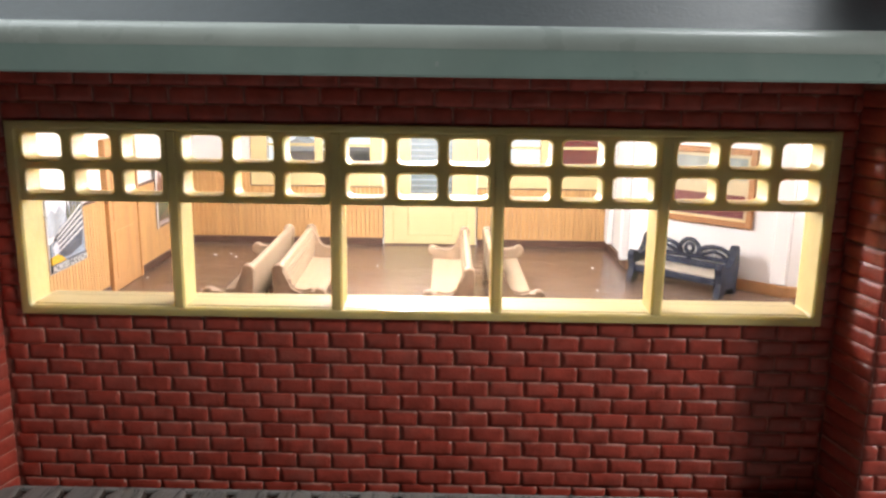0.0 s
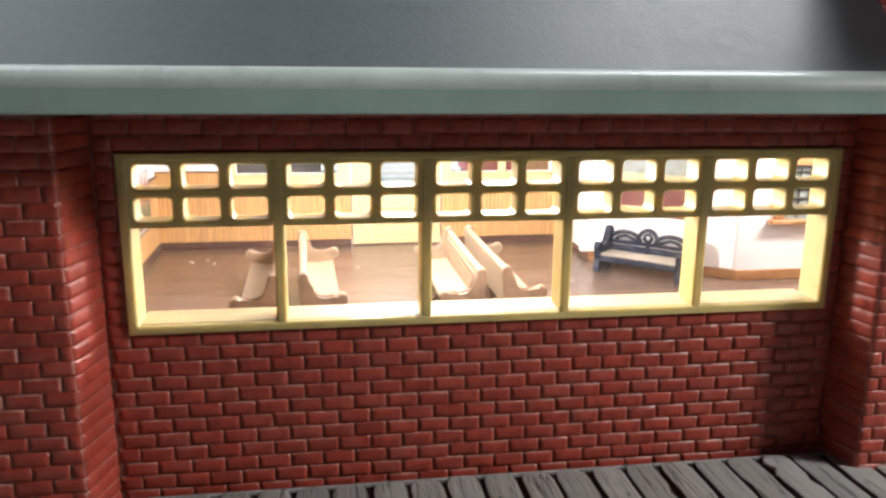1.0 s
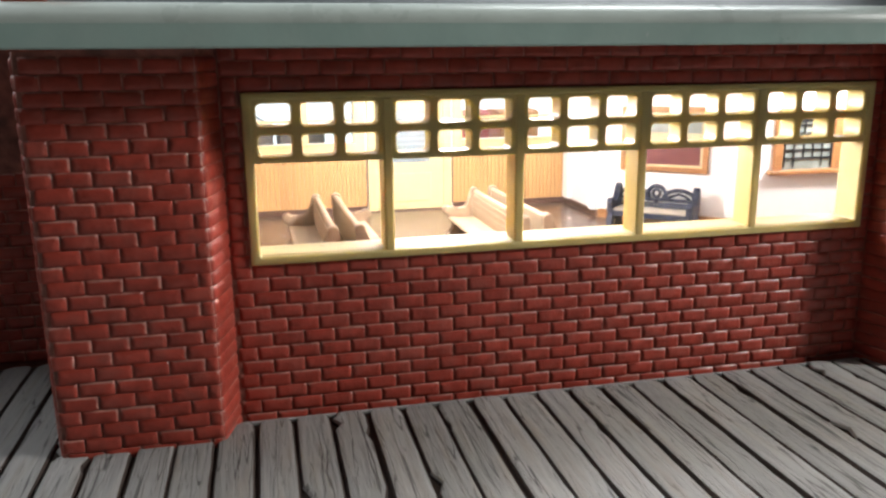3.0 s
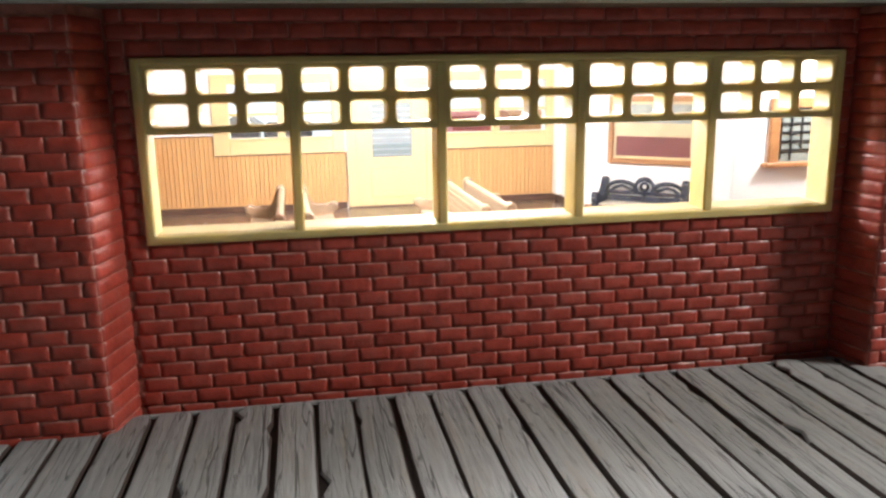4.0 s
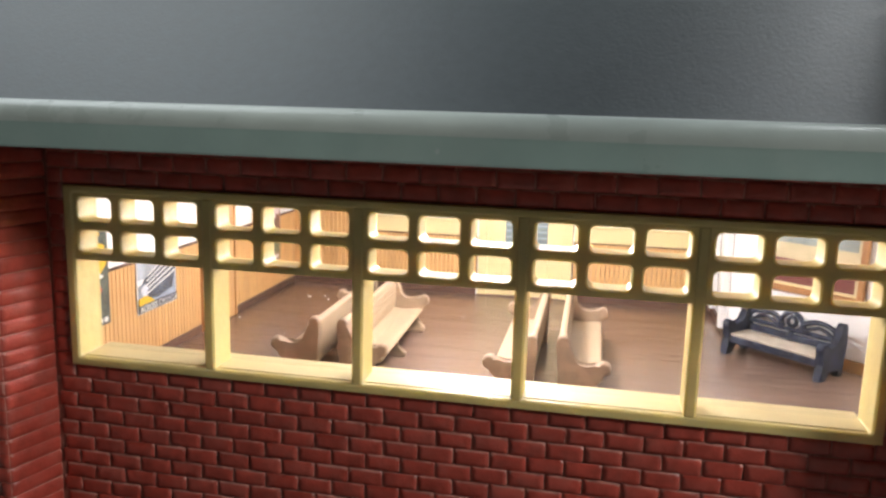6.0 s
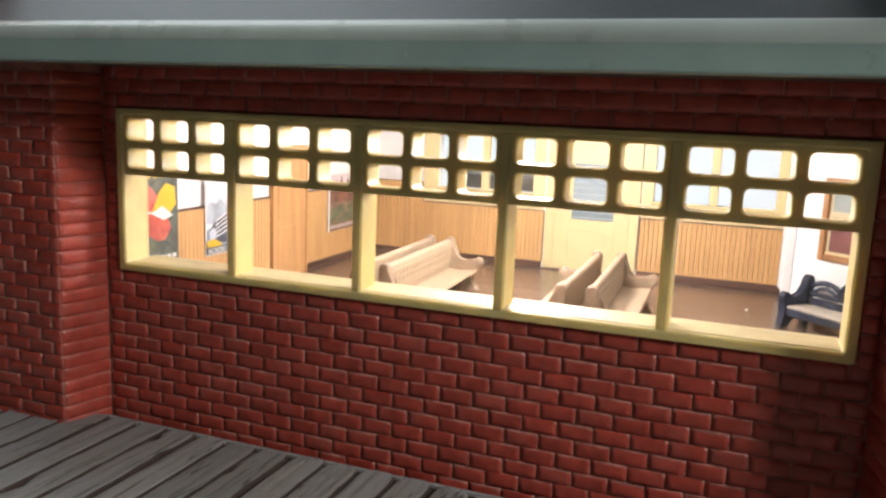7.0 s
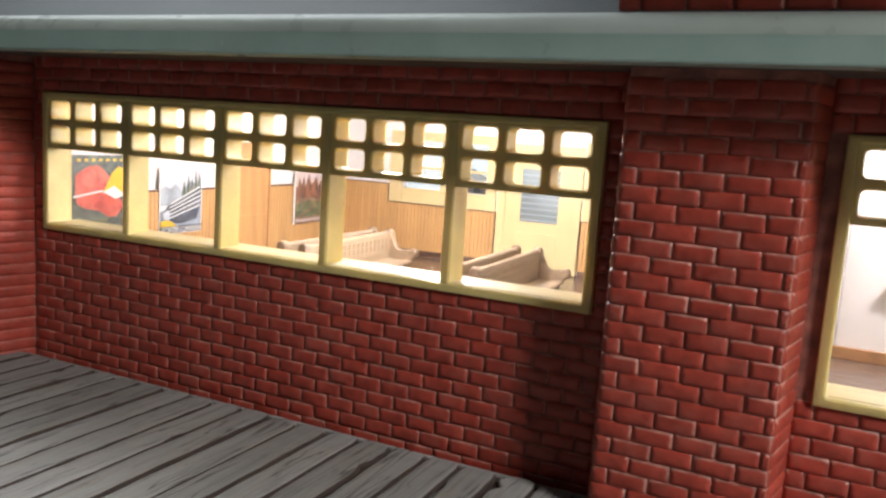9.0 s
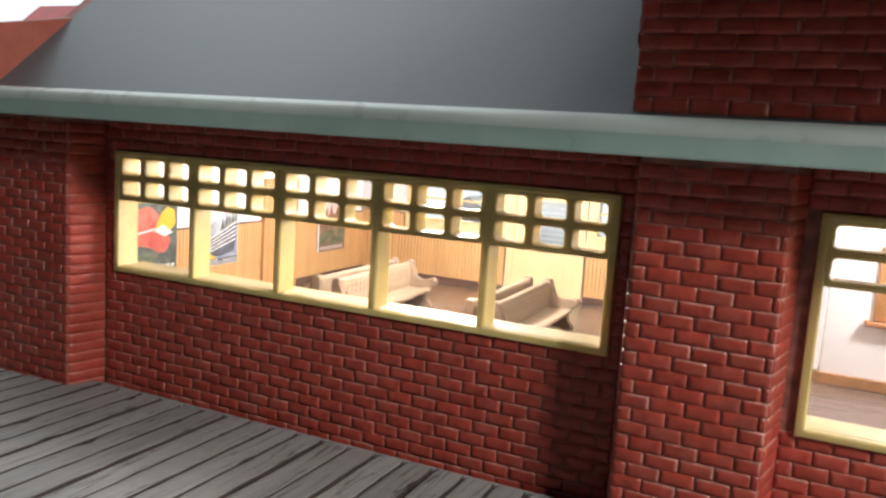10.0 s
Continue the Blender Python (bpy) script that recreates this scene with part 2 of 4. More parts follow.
def box(bm, x0, x1, y0, y1, z0, z1, bev=0.0, seg=1):
    r = bmesh.ops.create_cube(bm, size=1)
    for v in r["verts"]:
        v.co = ((x0 + x1) / 2 + v.co.x * (x1 - x0), (y0 + y1) / 2 + v.co.y * (y1 - y0), (z0 + z1) / 2 + v.co.z * (z1 - z0))
    if bev:
        edges = list({e for v in r["verts"] for e in v.link_edges})
        bmesh.ops.bevel(bm, geom=edges, offset=bev, segments=seg, affect="EDGES", profile=0.5)
    return bm


def boxes(*rows, bev=0.0):
    bm = bmesh.new()
    for r in rows:
        box(bm, *r, bev=bev)
    return bm


def prism(bm, pts, plane, lo, hi, bev=0.0, seg=2):
    """A polygon of (a, b) points in the plane 'xz', 'yz' or 'xy', drawn out from lo to hi along the third axis."""
    def at(a, b, c):
        return {"xz": (a, c, b), "yz": (c, a, b), "xy": (a, b, c)}[plane]
    v0 = [bm.verts.new(at(a, b, lo)) for a, b in pts]
    v1 = [bm.verts.new(at(a, b, hi)) for a, b in pts]
    f0, f1 = bm.faces.new(v0), bm.faces.new(v1)
    for i in range(len(pts)):
        j = (i + 1) % len(pts)
        bm.faces.new((v0[i], v0[j], v1[j], v1[i]))
    if bev:
        edges = list({e for f in (f0, f1) for e in f.edges})
        bmesh.ops.bevel(bm, geom=edges, offset=bev, segments=seg, affect="EDGES", profile=0.5)
    return bm


def arc(cx, cy, r, a0, a1, n):
    return [(cx + r * math.cos(radians(a0 + (a1 - a0) * i / n)), cy + r * math.sin(radians(a0 + (a1 - a0) * i / n))) for i in range(n + 1)]


def bars(bm, pts, r, sides=6):
    """A round bar along a line of points."""
    pts = [Vector(p) for p in pts]
    rings = []
    for i, p in enumerate(pts):
        d = (pts[min(i + 1, len(pts) - 1)] - pts[max(i - 1, 0)]).normalized()
        a = d.orthogonal().normalized() if abs(d.y) > 0.9 else d.cross(Vector((0, 1, 0))).normalized()
        b = d.cross(a)
        rings.append([bm.verts.new(p + r * (math.cos(k * 2 * math.pi / sides) * a + math.sin(k * 2 * math.pi / sides) * b)) for k in range(sides)])
    for u, w in zip(rings, rings[1:]):
        for k in range(sides):
            bm.faces.new((u[k], u[(k + 1) % sides], w[(k + 1) % sides], w[k]))
    bm.faces.new(rings[0])
    bm.faces.new(rings[-1])
    return bm


def lettering(name, text, size, mat, parent, m):
    c = bpy.data.curves.new(name, "FONT")
    c.body, c.size, c.align_x, c.extrude = text, size * K, "CENTER", 0.004 * K
    c.materials.append(mat)
    ob = new(name, c)
    ob.parent = parent
    ob.matrix_basis = m
    return ob


# ---- sizes of the place ----
COURSE, PITCH = 0.1826, 0.398          # one brick course and one brick with its joint
SILL, HEAD, WIN = 2.02, 4.14, 8.8     # the long window
SILL2 = 1.46                           # the taller window beyond the pier
PIER_Y, EAVE_Z = -0.63, 4.64
FLOOR_Z, CEIL_Z = 0.39, 4.72
BACK_Y, LEFT_X, RIGHT_X = 11.7, -1.97, 8.81

# ---- platform and ground ----
tagged(new("ground", mesh_of("ground", boxes((-70, 70, -60, 70, -1.2, -0.6)), GROUND)),
       "dull grey-brown layout baseboard under the station", "ground", kind="structure")
solid("yard", boxes((-69, 69, 14.0, 34.4, -0.66, -0.597)), YARD, "pale concrete yard behind the station", "yard")
platform = solid("platform", boxes((-24, 30, -13, 3.5, -0.6, -0.08)), GAP, "dark framing under the plank platform, gap shade in its colour", "platform")

part("back_beam", boxes((-2.6, 22.0, -0.13, -0.07, -0.081, -0.036), bev=0.01), PLANK, platform, "grey beam behind the plank ends")

# ---- shell of the building ----
wall_front = solid("wall_front", boxes((-0.44, 9.1, 0.03, 0.4, -0.08, SILL), (-0.44, 9.1, 0.03, 0.4, HEAD, 4.9),
                                       (-0.44, 0.0, 0.031, 0.4, SILL, HEAD), (WIN, 9.1, 0.031, 0.4, SILL, HEAD)),
                   MORTAR, "dark red brick wall panel below and above the long window", "wall")
wall_front_2 = solid("wall_front_2", boxes((10.8, 20.5, 0.03, 0.4, -0.08, SILL2), (10.8, 20.5, 0.03, 0.4, HEAD, 4.9),
                                           (10.8, 11.1, 0.031, 0.4, SILL2, HEAD), (19.4, 20.5, 0.031, 0.4, SILL2, HEAD)),
                     MORTAR, "dark red brick wall panel round the second long window", "wall")


def pier(name, x0, x1, spread, top, label):
    bm = bmesh.new()
    prism(bm, [(x0, PIER_Y + 0.03), (x1, PIER_Y + 0.03), (x1 + spread, 0.03), (x1 + spread, 0.35), (x0 - spread, 0.35), (x0 - spread, 0.03)],
          "xy", -0.08, top)
    return solid(name, bm, MORTAR, label, "pier")


pier_left = pier("wall_pier_1", -2.27, -0.45, 0.18, 4.9, "red brick pier with tapering sides beside the long window")
pier_right = pier("wall_pier_2", 9.12, 10.8, 0.13, 4.9, "red brick pier standing between the two long windows")
wall_left_end = solid("wall_left_end", boxes((-2.25, -2.2, 0.36, 12.3, -0.08, 4.9), (-14, -2.26, 2.8, 3.2, -0.08, 4.9)), MORTAR,
                      "red brick wall set back beyond the end pier", "wall")

floor = solid("floor", boxes((-2.19, 22, 0.41, 12.0, 0.0, FLOOR_Z)), FLOOR, "worn brown board floor of the waiting room", "floor")
ceiling = solid("ceiling", boxes((-2.19, 22, 0.41, 12.0, CEIL_Z, 4.88)), PLASTER, "plain white waiting room ceiling", "ceiling")
wall_west = solid("wall_west", boxes((-2.19, LEFT_X, 0.41, 12.0, FLOOR_Z, CEIL_Z)), PLASTER, "white plaster side wall of the waiting room", "wall")
# back wall with two window openings and a door opening
GL0, GL1 = (0.05, 2.66), (5.68, 8.45)
GZ0, GZ1 = 2.31, 3.68
wall_back = solid("wall_back", boxes((-2.0, GL0[0], BACK_Y, 12.0, FLOOR_Z, CEIL_Z), (GL0[0], GL0[1], BACK_Y, 12.0, FLOOR_Z, GZ0),
                                     (GL0[0], GL0[1], BACK_Y, 12.0, GZ1, CEIL_Z), (GL0[1], 3.12, BACK_Y, 12.0, FLOOR_Z, CEIL_Z),
                                     (3.12, 5.29, BACK_Y, 12.0, GZ1, CEIL_Z), (5.29, GL1[0], BACK_Y, 12.0, FLOOR_Z, CEIL_Z),
                                     (GL1[0], GL1[1], BACK_Y, 12.0, FLOOR_Z, GZ0), (GL1[0], GL1[1], BACK_Y, 12.0, GZ1, CEIL_Z),
                                     (GL1[1], 22, BACK_Y, 12.0, FLOOR_Z, CEIL_Z)), PLASTER, "white plaster back wall of the waiting room", "wall")
# canted white wall of the ticket office
bm = bmesh.new()
DIAG = ((RIGHT_X, 9.35), (11.5, 7.1))
prism(bm, [(RIGHT_X, 11.69), DIAG[0], DIAG[1], (21.9, 7.1), (21.9, 7.4), (11.6, 7.4), (9.05, 9.5), (9.05, 11.69)], "xy", FLOOR_Z, CEIL_Z)
wall_office = solid("wall_office", bm, PLASTER, "white plaster canted wall of the ticket office", "wall")
wall_east = solid("wall_east", boxes((21.9, 22.1, 0.41, 12.0, FLOOR_Z, CEIL_Z)), PLASTER, "plain white end wall", "wall")

# ---- roof ----
SLOPE = 0.87
roof = bmesh.new()
prism(roof, [(-1.0, 5.08), (5.8, 5.08 + SLOPE * 6.8), (12.8, 5.08), (12.8, 4.9), (5.8, 4.9 + SLOPE * 6.8), (-1.0, 4.9)], "yz", -1.80, 22.0)
solid("roof", roof, ROOF, "smooth dark grey sloping roof", "roof")
bm = bmesh.new()
prism(bm, [(-1.262, 4.64), (-1.27, 4.66), (-1.27, 4.885), (-0.95, 4.885), (-0.95, 4.64)], "yz", -2.2, 22.0)
fascia = solid("eave_fascia", bm, GUTTER, "grey-green fascia board with a rounded top edge coloured as lit", "fascia")
# Top of the same board, drawn apart to carry the painted highlight.
bm = bmesh.new()
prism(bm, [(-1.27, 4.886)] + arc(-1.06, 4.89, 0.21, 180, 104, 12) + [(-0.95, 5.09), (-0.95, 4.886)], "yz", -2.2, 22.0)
part("drip_edge", bm, EDGE_LIGHT, fascia, "rounded top edge, its highlight put into a paler colour", smooth=True)
bm = bmesh.new()
bmesh.ops.create_icosphere(bm, subdivisions=2, radius=0.075, matrix=pose(4.58, -1.262, 4.755) @ Matrix.Diagonal((0.8, 0.12, 1.0, 1)))
part("glue_spot", bm, GLUE, fascia, "small pale glue spot", smooth=True)
solid("soffit", boxes((-2.15, 22.0, -0.95, 0.41, 4.66, 4.88)), SOFFIT, "dark underside of the eave", "soffit")

# ---- the long windows ----
MULL = (1.755, 3.49, 5.235, 6.99)
FY0, FY1 = -0.045, 0.40


def lattice(xs, zs, y0, y1, r, skin=False, chamfer=0.02):
    """A plate from y0 to y1 with a rounded hole in every cell. xs, zs: for each column and row (cell low, hole low, hole high, cell high).
    skin: close its outer sides, with a chamfered front edge."""
    bm = bmesh.new()
    n = 3
    face = lambda pts: bm.faces.new([bm.verts.new(p) for p in pts])
    for x0, a0, a1, x1 in xs:
        for z0, b0, b1, z1 in zs:
            rings = []
            for s in (chamfer, 0.0):
                ring, rim = [], []
                for sx, sz, q, ox, oz in ((1, 1, 0, x1, z1), (-1, 1, 90, x0, z1), (-1, -1, 180, x0, z0), (1, -1, 270, x1, z0)):
                    cx = (a1 - r) if sx > 0 else (a0 + r)
                    cz = (b1 - r) if sz > 0 else (b0 + r)
                    ring += arc(cx, cz, r + s, q, q + 90, n)
                    rim += [(ox, oz)] * (n + 1)
                rings.append(ring)
            outer, inner = rings
            for k in range(len(inner)):
                m = (k + 1) % len(inner)
                for y, ring in ((y0, outer), (y1, inner)):
                    quad = [(ring[k][0], y, ring[k][1]), (ring[m][0], y, ring[m][1]), (rim[m][0], y, rim[m][1]), (rim[k][0], y, rim[k][1])]
                    face(quad[:3] if rim[k] == rim[m] else quad)
                face([(outer[k][0], y0, outer[k][1]), (outer[m][0], y0, outer[m][1]), (inner[m][0], y0 + chamfer, inner[m][1]), (inner[k][0], y0 + chamfer, inner[k][1])])
                face([(inner[k][0], y0 + chamfer, inner[k][1]), (inner[m][0], y0 + chamfer, inner[m][1]), (inner[m][0], y1, inner[m][1]), (inner[k][0], y1, inner[k][1])])
    if skin:
        x0, x1, z0, z1 = xs[0][0], xs[-1][3], zs[0][0], zs[-1][3]
        loop = [(x0, z0), (x1, z0), (x1, z1), (x0, z1)]
        for k in range(4):
            p, q = loop[k], loop[(k + 1) % 4]
            face([(p[0], y0, p[1]), (q[0], y0, q[1]), (q[0], y1, q[1]), (p[0], y1, p[1])])
    bmesh.ops.remove_doubles(bm, verts=bm.verts, dist=0.0005)
    if skin:
        x0, x1, z0, z1 = xs[0][0], xs[-1][3], zs[0][0], zs[-1][3]
        rim = [e for e in bm.edges if all(abs(v.co.y - y0) < 1e-4 and (min(abs(v.co.x - x0), abs(v.co.x - x1)) < 1e-4 or min(abs(v.co.z - z0), abs(v.co.z - z1)) < 1e-4) for v in e.verts) and len(e.link_faces) == 2]
        bmesh.ops.bevel(bm, geom=rim, offset=0.03, segments=2, affect="EDGES", profile=0.5)
    return bm


def long_window(name, x, sill, MULL, WIN, cols, label):
    w = thing(name, x, 0, sill, 0, label, "window", "long station windows", "structure")
    h = HEAD - sill
    part("window_frame", lattice([(0, 0.115, WIN - 0.115, WIN)], [(0, 0.105, h - 0.085, h)], FY0, FY1, 0.03, skin=True), FRAME, w, smooth=True)
    part("window_sill", boxes((0.10, WIN - 0.10, 0.03, 0.56, 0.06, 0.115), bev=0.012), CREAM, w, "pale inner sill board")
    edges = (0.055,) + MULL + (WIN - 0.055,)
    for mx in MULL:
        part("mullion", boxes((mx - 0.062, mx + 0.062, FY0 + 0.008, FY1 - 0.02, 0.09, h - 0.08), bev=0.022), FRAME, w)
    for a, b in zip(edges, edges[1:]):
        a0, b0 = a + 0.055, b - 0.055
        p = (b0 - a0) / cols
        xs = [(a0 + i * p, a0 + i * p + 0.058, a0 + (i + 1) * p - 0.058, a0 + (i + 1) * p) for i in range(cols)]
        zt = h - 0.08
        zs = [(zt - 0.77, zt - 0.695, zt - 0.432, zt - 0.38), (zt - 0.38, zt - 0.328, zt - 0.052, zt)]
        part("lattice", lattice(xs, zs, FY0 + 0.02, 0.29, 0.06), FRAME, w, smooth=True)
        pane = part("pane", boxes((a + 0.02, b - 0.02, 0.34, 0.35, 0.08, h - 0.06)), CLEAR, w, "clear plastic glazing")
        pane.visible_shadow = False
    return w


long_window("window_1", 0.0, SILL, MULL, WIN, 3, "cream-yellow five-bay station window with small panes above")
long_window("window_2", 11.1, SILL2, (1.66, 3.32, 4.98, 6.64), 8.3, 2, "taller cream-yellow station window beyond the pier")

# ---- waiting room: joinery ----
board_store = {}


def wainscot(parent, length, z0, z1, shift=0.0, cuts=()):
    """Vertical boards with grooves along local x, proud towards -y, each one a piece of its own."""
    n = round(length / 0.113)
    p = length / n
    for i in range(n):
        top = z1
        for a, b, zt in cuts:
            if a < (i + 0.5) * p < b:
                top = zt
        key = (round(p, 4), z0, top)
        if key not in board_store:
            bm = prism(bmesh.new(), [(0.001, 0), (0.007, -0.05), (p - 0.007, -0.05), (p - 0.001, 0)], "xy", z0, top)
            board_store[key] = mesh_of("board", bm, BOARD)
        ob = new("board", board_store[key])
        ob.parent = parent
        ob.location.x = (shift + i * p) * K


west_panel = thing("wainscot_west", LEFT_X, 0.42, 0, 90, "honey-coloured vertical board wainscot on the side wall", "wainscot", kind="structure")
wainscot(west_panel, 6.15, 0.56, 2.27)
wainscot(west_panel, 3.58, 0.56, 2.27, 7.68)
part("baseboard", boxes((0, 6.15, -0.07, 0, 0.391, 0.56), (7.68, 11.26, -0.07, 0, 0.391, 0.56), bev=0.01), RAIL, west_panel, "dark wooden baseboard")
part("cap_rail", boxes((0, 6.15, -0.075, 0, 2.27, 2.31), (7.68, 11.26, -0.075, 0, 2.27, 2.31), bev=0.008), RAIL, west_panel, "thin dark cap rail")

door_w = thing("door_1", LEFT_X, 6.58, FLOOR_Z, 90, "closed orange-brown wooden door in the side wall", "door", kind="structure")
part("leaf", boxes((0.06, 1.42, -0.10, 0, 0.005, 2.9), bev=0.012), DOORWOOD, door_w)
part("frame", boxes((0, 0.06, -0.13, 0, 0.001, 3.0), (1.42, 1.48, -0.13, 0, 0.001, 3.0), (0.06, 1.42, -0.13, 0, 2.9, 3.0), bev=0.01), DOORWOOD, door_w)
for z0, z1 in ((0.25, 1.2), (1.4, 2.7)):
    part("panel", boxes((0.22, 1.26, -0.115, -0.09, z0, z1), bev=0.012), DOORWOOD, door_w)

back_panel = thing("wainscot_back", LEFT_X, BACK_Y, 0, 0, "honey-coloured vertical board wainscot along the back wall", "wainscot", kind="structure")
wainscot(back_panel, 4.95, 0.56, 2.38, cuts=((1.58, 4.95, 1.865),))
wainscot(back_panel, 3.37, 0.56, 1.865, 7.38)
part("baseboard", boxes((0, 4.95, -0.08, 0, 0.391, 0.56), (7.38, 10.75, -0.08, 0, 0.391, 0.56), bev=0.01), RAIL, back_panel, "dark wooden baseboard")
part("cap_rail", boxes((0, 1.58, -0.07, 0, 2.38, 2.405), (1.60, 4.93, -0.07, 0, 1.865, 1.885), (7.38, 10.75, -0.07, 0, 1.865, 1.885)), RAIL, back_panel, "thin dark cap rail")
part("end_strip", boxes((1.575, 1.592, -0.065, 0, 1.89, 2.38), (4.95, 4.966, -0.065, 0, 0.56, 1.88), (7.362, 7.378, -0.065, 0, 0.56, 1.88)), RAIL, back_panel, "thin dark edge strip")


def back_window(name, x0, x1, g0, g1):
    w = thing(name, 0, BACK_Y, 0, 0, "cream-framed waiting room window with grey-blue glazing", "window", "back wall windows", "structure")
    part("window_frame", boxes((x0, g0, -0.06, 0, 1.89, GZ1 + 0.25), (g1, x1, -0.06, 0, 1.89, GZ1 + 0.25), (g0, g1, -0.06, 0, GZ1, GZ1 + 0.25),
                               (g0, g1, -0.06, 0, 1.89, GZ0), bev=0.012), CREAM, w)
    part("window_sill", boxes((g0 - 0.05, g1 + 0.05, -0.11, -0.06, GZ0 - 0.06, GZ0 + 0.01), bev=0.012), CREAM, w)
    mid = (g0 + g1) / 2
    part("mullion", boxes((mid - 0.1, mid + 0.1, -0.04, 0.12, GZ0, GZ1), bev=0.012), CREAM, w)
    for a, b in ((g0, mid - 0.1), (mid + 0.1, g1)):
        part("meeting_rail", boxes((a, b, 0.02, 0.10, 2.88, 2.95), bev=0.008), CREAM, w)
        p = part("pane", boxes((a, b, 0.055, 0.065, GZ0, GZ1)), BLUEGLASS, w, "grey-blue glazing")
        p.visible_shadow = False
    return w


back_window("window_3", -0.37, 2.97, *GL0)
back_window("window_4", 5.41, 8.72, *GL1)

door_b = thing("door_2", 3.12, BACK_Y, FLOOR_Z, 0, "closed cream door with a glazed upper panel", "door", kind="structure")
part("frame", boxes((-0.10, 0.14, -0.08, 0.1, 0.001, 3.4), (2.01, 2.25, -0.08, 0.1, 0.001, 3.4), (0.14, 2.01, -0.08, 0.1, 3.2, 3.4), bev=0.012), CREAM, door_b)
part("leaf", boxes((0.14, 0.57, -0.04, 0.06, 0.03, 3.2), (1.63, 2.01, -0.04, 0.06, 0.03, 3.2), (0.57, 1.63, -0.04, 0.06, 0.03, 1.33),
                   (0.57, 1.63, -0.04, 0.06, 2.75, 3.2), bev=0.008), CREAM, door_b)
part("panel", boxes((0.5, 1.67, -0.065, -0.03, 0.25, 1.05), bev=0.02), CREAM, door_b)
p = part("pane", boxes((0.57, 1.63, 0.0, 0.012, 1.33, 2.75)), DOORGLASS, door_b, "grey-blue glass")
for i in range(9):
    part("blind_slat", boxes((0.58, 1.62, -0.02, -0.006, 1.37 + i * 0.15, 1.40 + i * 0.15)), SLAT, door_b, "pale blue-grey blind slat")
part("threshold", boxes((-0.1, 2.25, -0.12, 0, 0.001, 0.03)), RAIL, door_b, "dark threshold")

# skirting and corner boards of the office wall
ang = math.degrees(math.atan2(DIAG[1][1] - DIAG[0][1], DIAG[1][0] - DIAG[0][0]))
dlen = math.hypot(DIAG[1][0] - DIAG[0][0], DIAG[1][1] - DIAG[0][1])
skirt = thing("baseboard_office", 0, 0, 0, 0, "brown wooden baseboard round the canted office wall", "baseboard", kind="structure")
ob = part("board", boxes((0, dlen + 0.03, -0.08, -0.002, 0.392, 0.62), bev=0.012), OAK, skirt)
ob.matrix_basis = pose(DIAG[0][0] * K, DIAG[0][1] * K, 0, 0, 0, ang)
part("board", boxes((11.48, 21.9, 7.02, 7.098, 0.392, 0.62), bev=0.012), OAK, skirt)
part("board", boxes((8.73, 8.808, 9.33, 11.6, 0.392, 0.56), bev=0.012), RAIL, skirt)
corner = thing("trim_office", 0, 0, 0, 0, "white corner boards where the walls meet", "trim", kind="structure")
part("corner_board", boxes((8.62, 8.80, 9.42, 9.62, 0.57, 4.7), bev=0.02), PLASTER, corner)
part("corner_board", boxes((8.66, 8.80, 11.2, 11.6, 0.57, 4.7), bev=0.02), PLASTER, corner)
ob = part("corner_board", boxes((dlen - 0.32, dlen - 0.02, -0.07, -0.002, 0.63, 4.7), bev=0.02), PLASTER, corner)
ob.matrix_basis = pose(DIAG[0][0] * K, DIAG[0][1] * K, 0, 0, 0, ang)

# framed picture on the canted wall
pic = thing("framed_picture", DIAG[0][0], DIAG[0][1], 1.68, ang, "oak-framed print of pale land over a maroon field", "picture")
PW, PH = (0.56, 2.72), 1.62
part("frame", boxes((PW[0], PW[0] + 0.13, -0.11, -0.002, 0, PH), (PW[1] - 0.13, PW[1], -0.11, -0.002, 0, PH),
                    (PW[0] + 0.13, PW[1] - 0.13, -0.11, -0.002, 0, 0.13), (PW[0] + 0.13, PW[1] - 0.13, -0.11, -0.002, PH - 0.13, PH), bev=0.02), OAK, pic)
part("mount", boxes((PW[0] + 0.12, PW[1] - 0.12, -0.04, -0.004, 0.12, PH - 0.12)), MAPCREAM, pic, "aged cream mount")
part("field", boxes((PW[0] + 0.2, PW[1] - 0.2, -0.046, -0.04, 0.19, 0.66)), MAROON, pic, "maroon lower field")
part("sky", boxes((PW[0] + 0.2, PW[1] - 0.2, -0.046, -0.04, 0.98, PH - 0.2)), MAPGREY, pic, "grey-green upper field")
part("inner_fillet", boxes((PW[0] + 0.13, PW[1] - 0.13, -0.07, -0.04, 0.13, 0.165), bev=0.008), CREAM, pic, "thin gilt fillet")

# ticket window with its grille
tick = thing("ticket_window", 12.30, 7.1, 1.68, 0, "oak-framed ticket window with a black iron grille", "ticket window")
part("frame", boxes((0, 0.24, -0.10, -0.002, 0.1, 1.55), (1.62, 1.86, -0.10, -0.002, 0.1, 1.55), (0.24, 1.62, -0.10, -0.002, 1.32, 1.55), bev=0.02), OAK, tick)
part("sill", boxes((-0.14, 2.0, -0.24, -0.002, 0.0, 0.1), bev=0.02), OAK, tick)
# Flat sheet whose grey-green colour stands for a dim room.
part("backing", boxes((0.24, 1.62, -0.03, -0.002, 0.1, 1.32)), MAPGREY, tick, "flat grey-green sheet coloured as a dim office behind the bars")
grille = part("grille", boxes((0.24, 1.62, -0.085, -0.06, 1.26, 1.32)), BLACK, tick, "black iron grille")
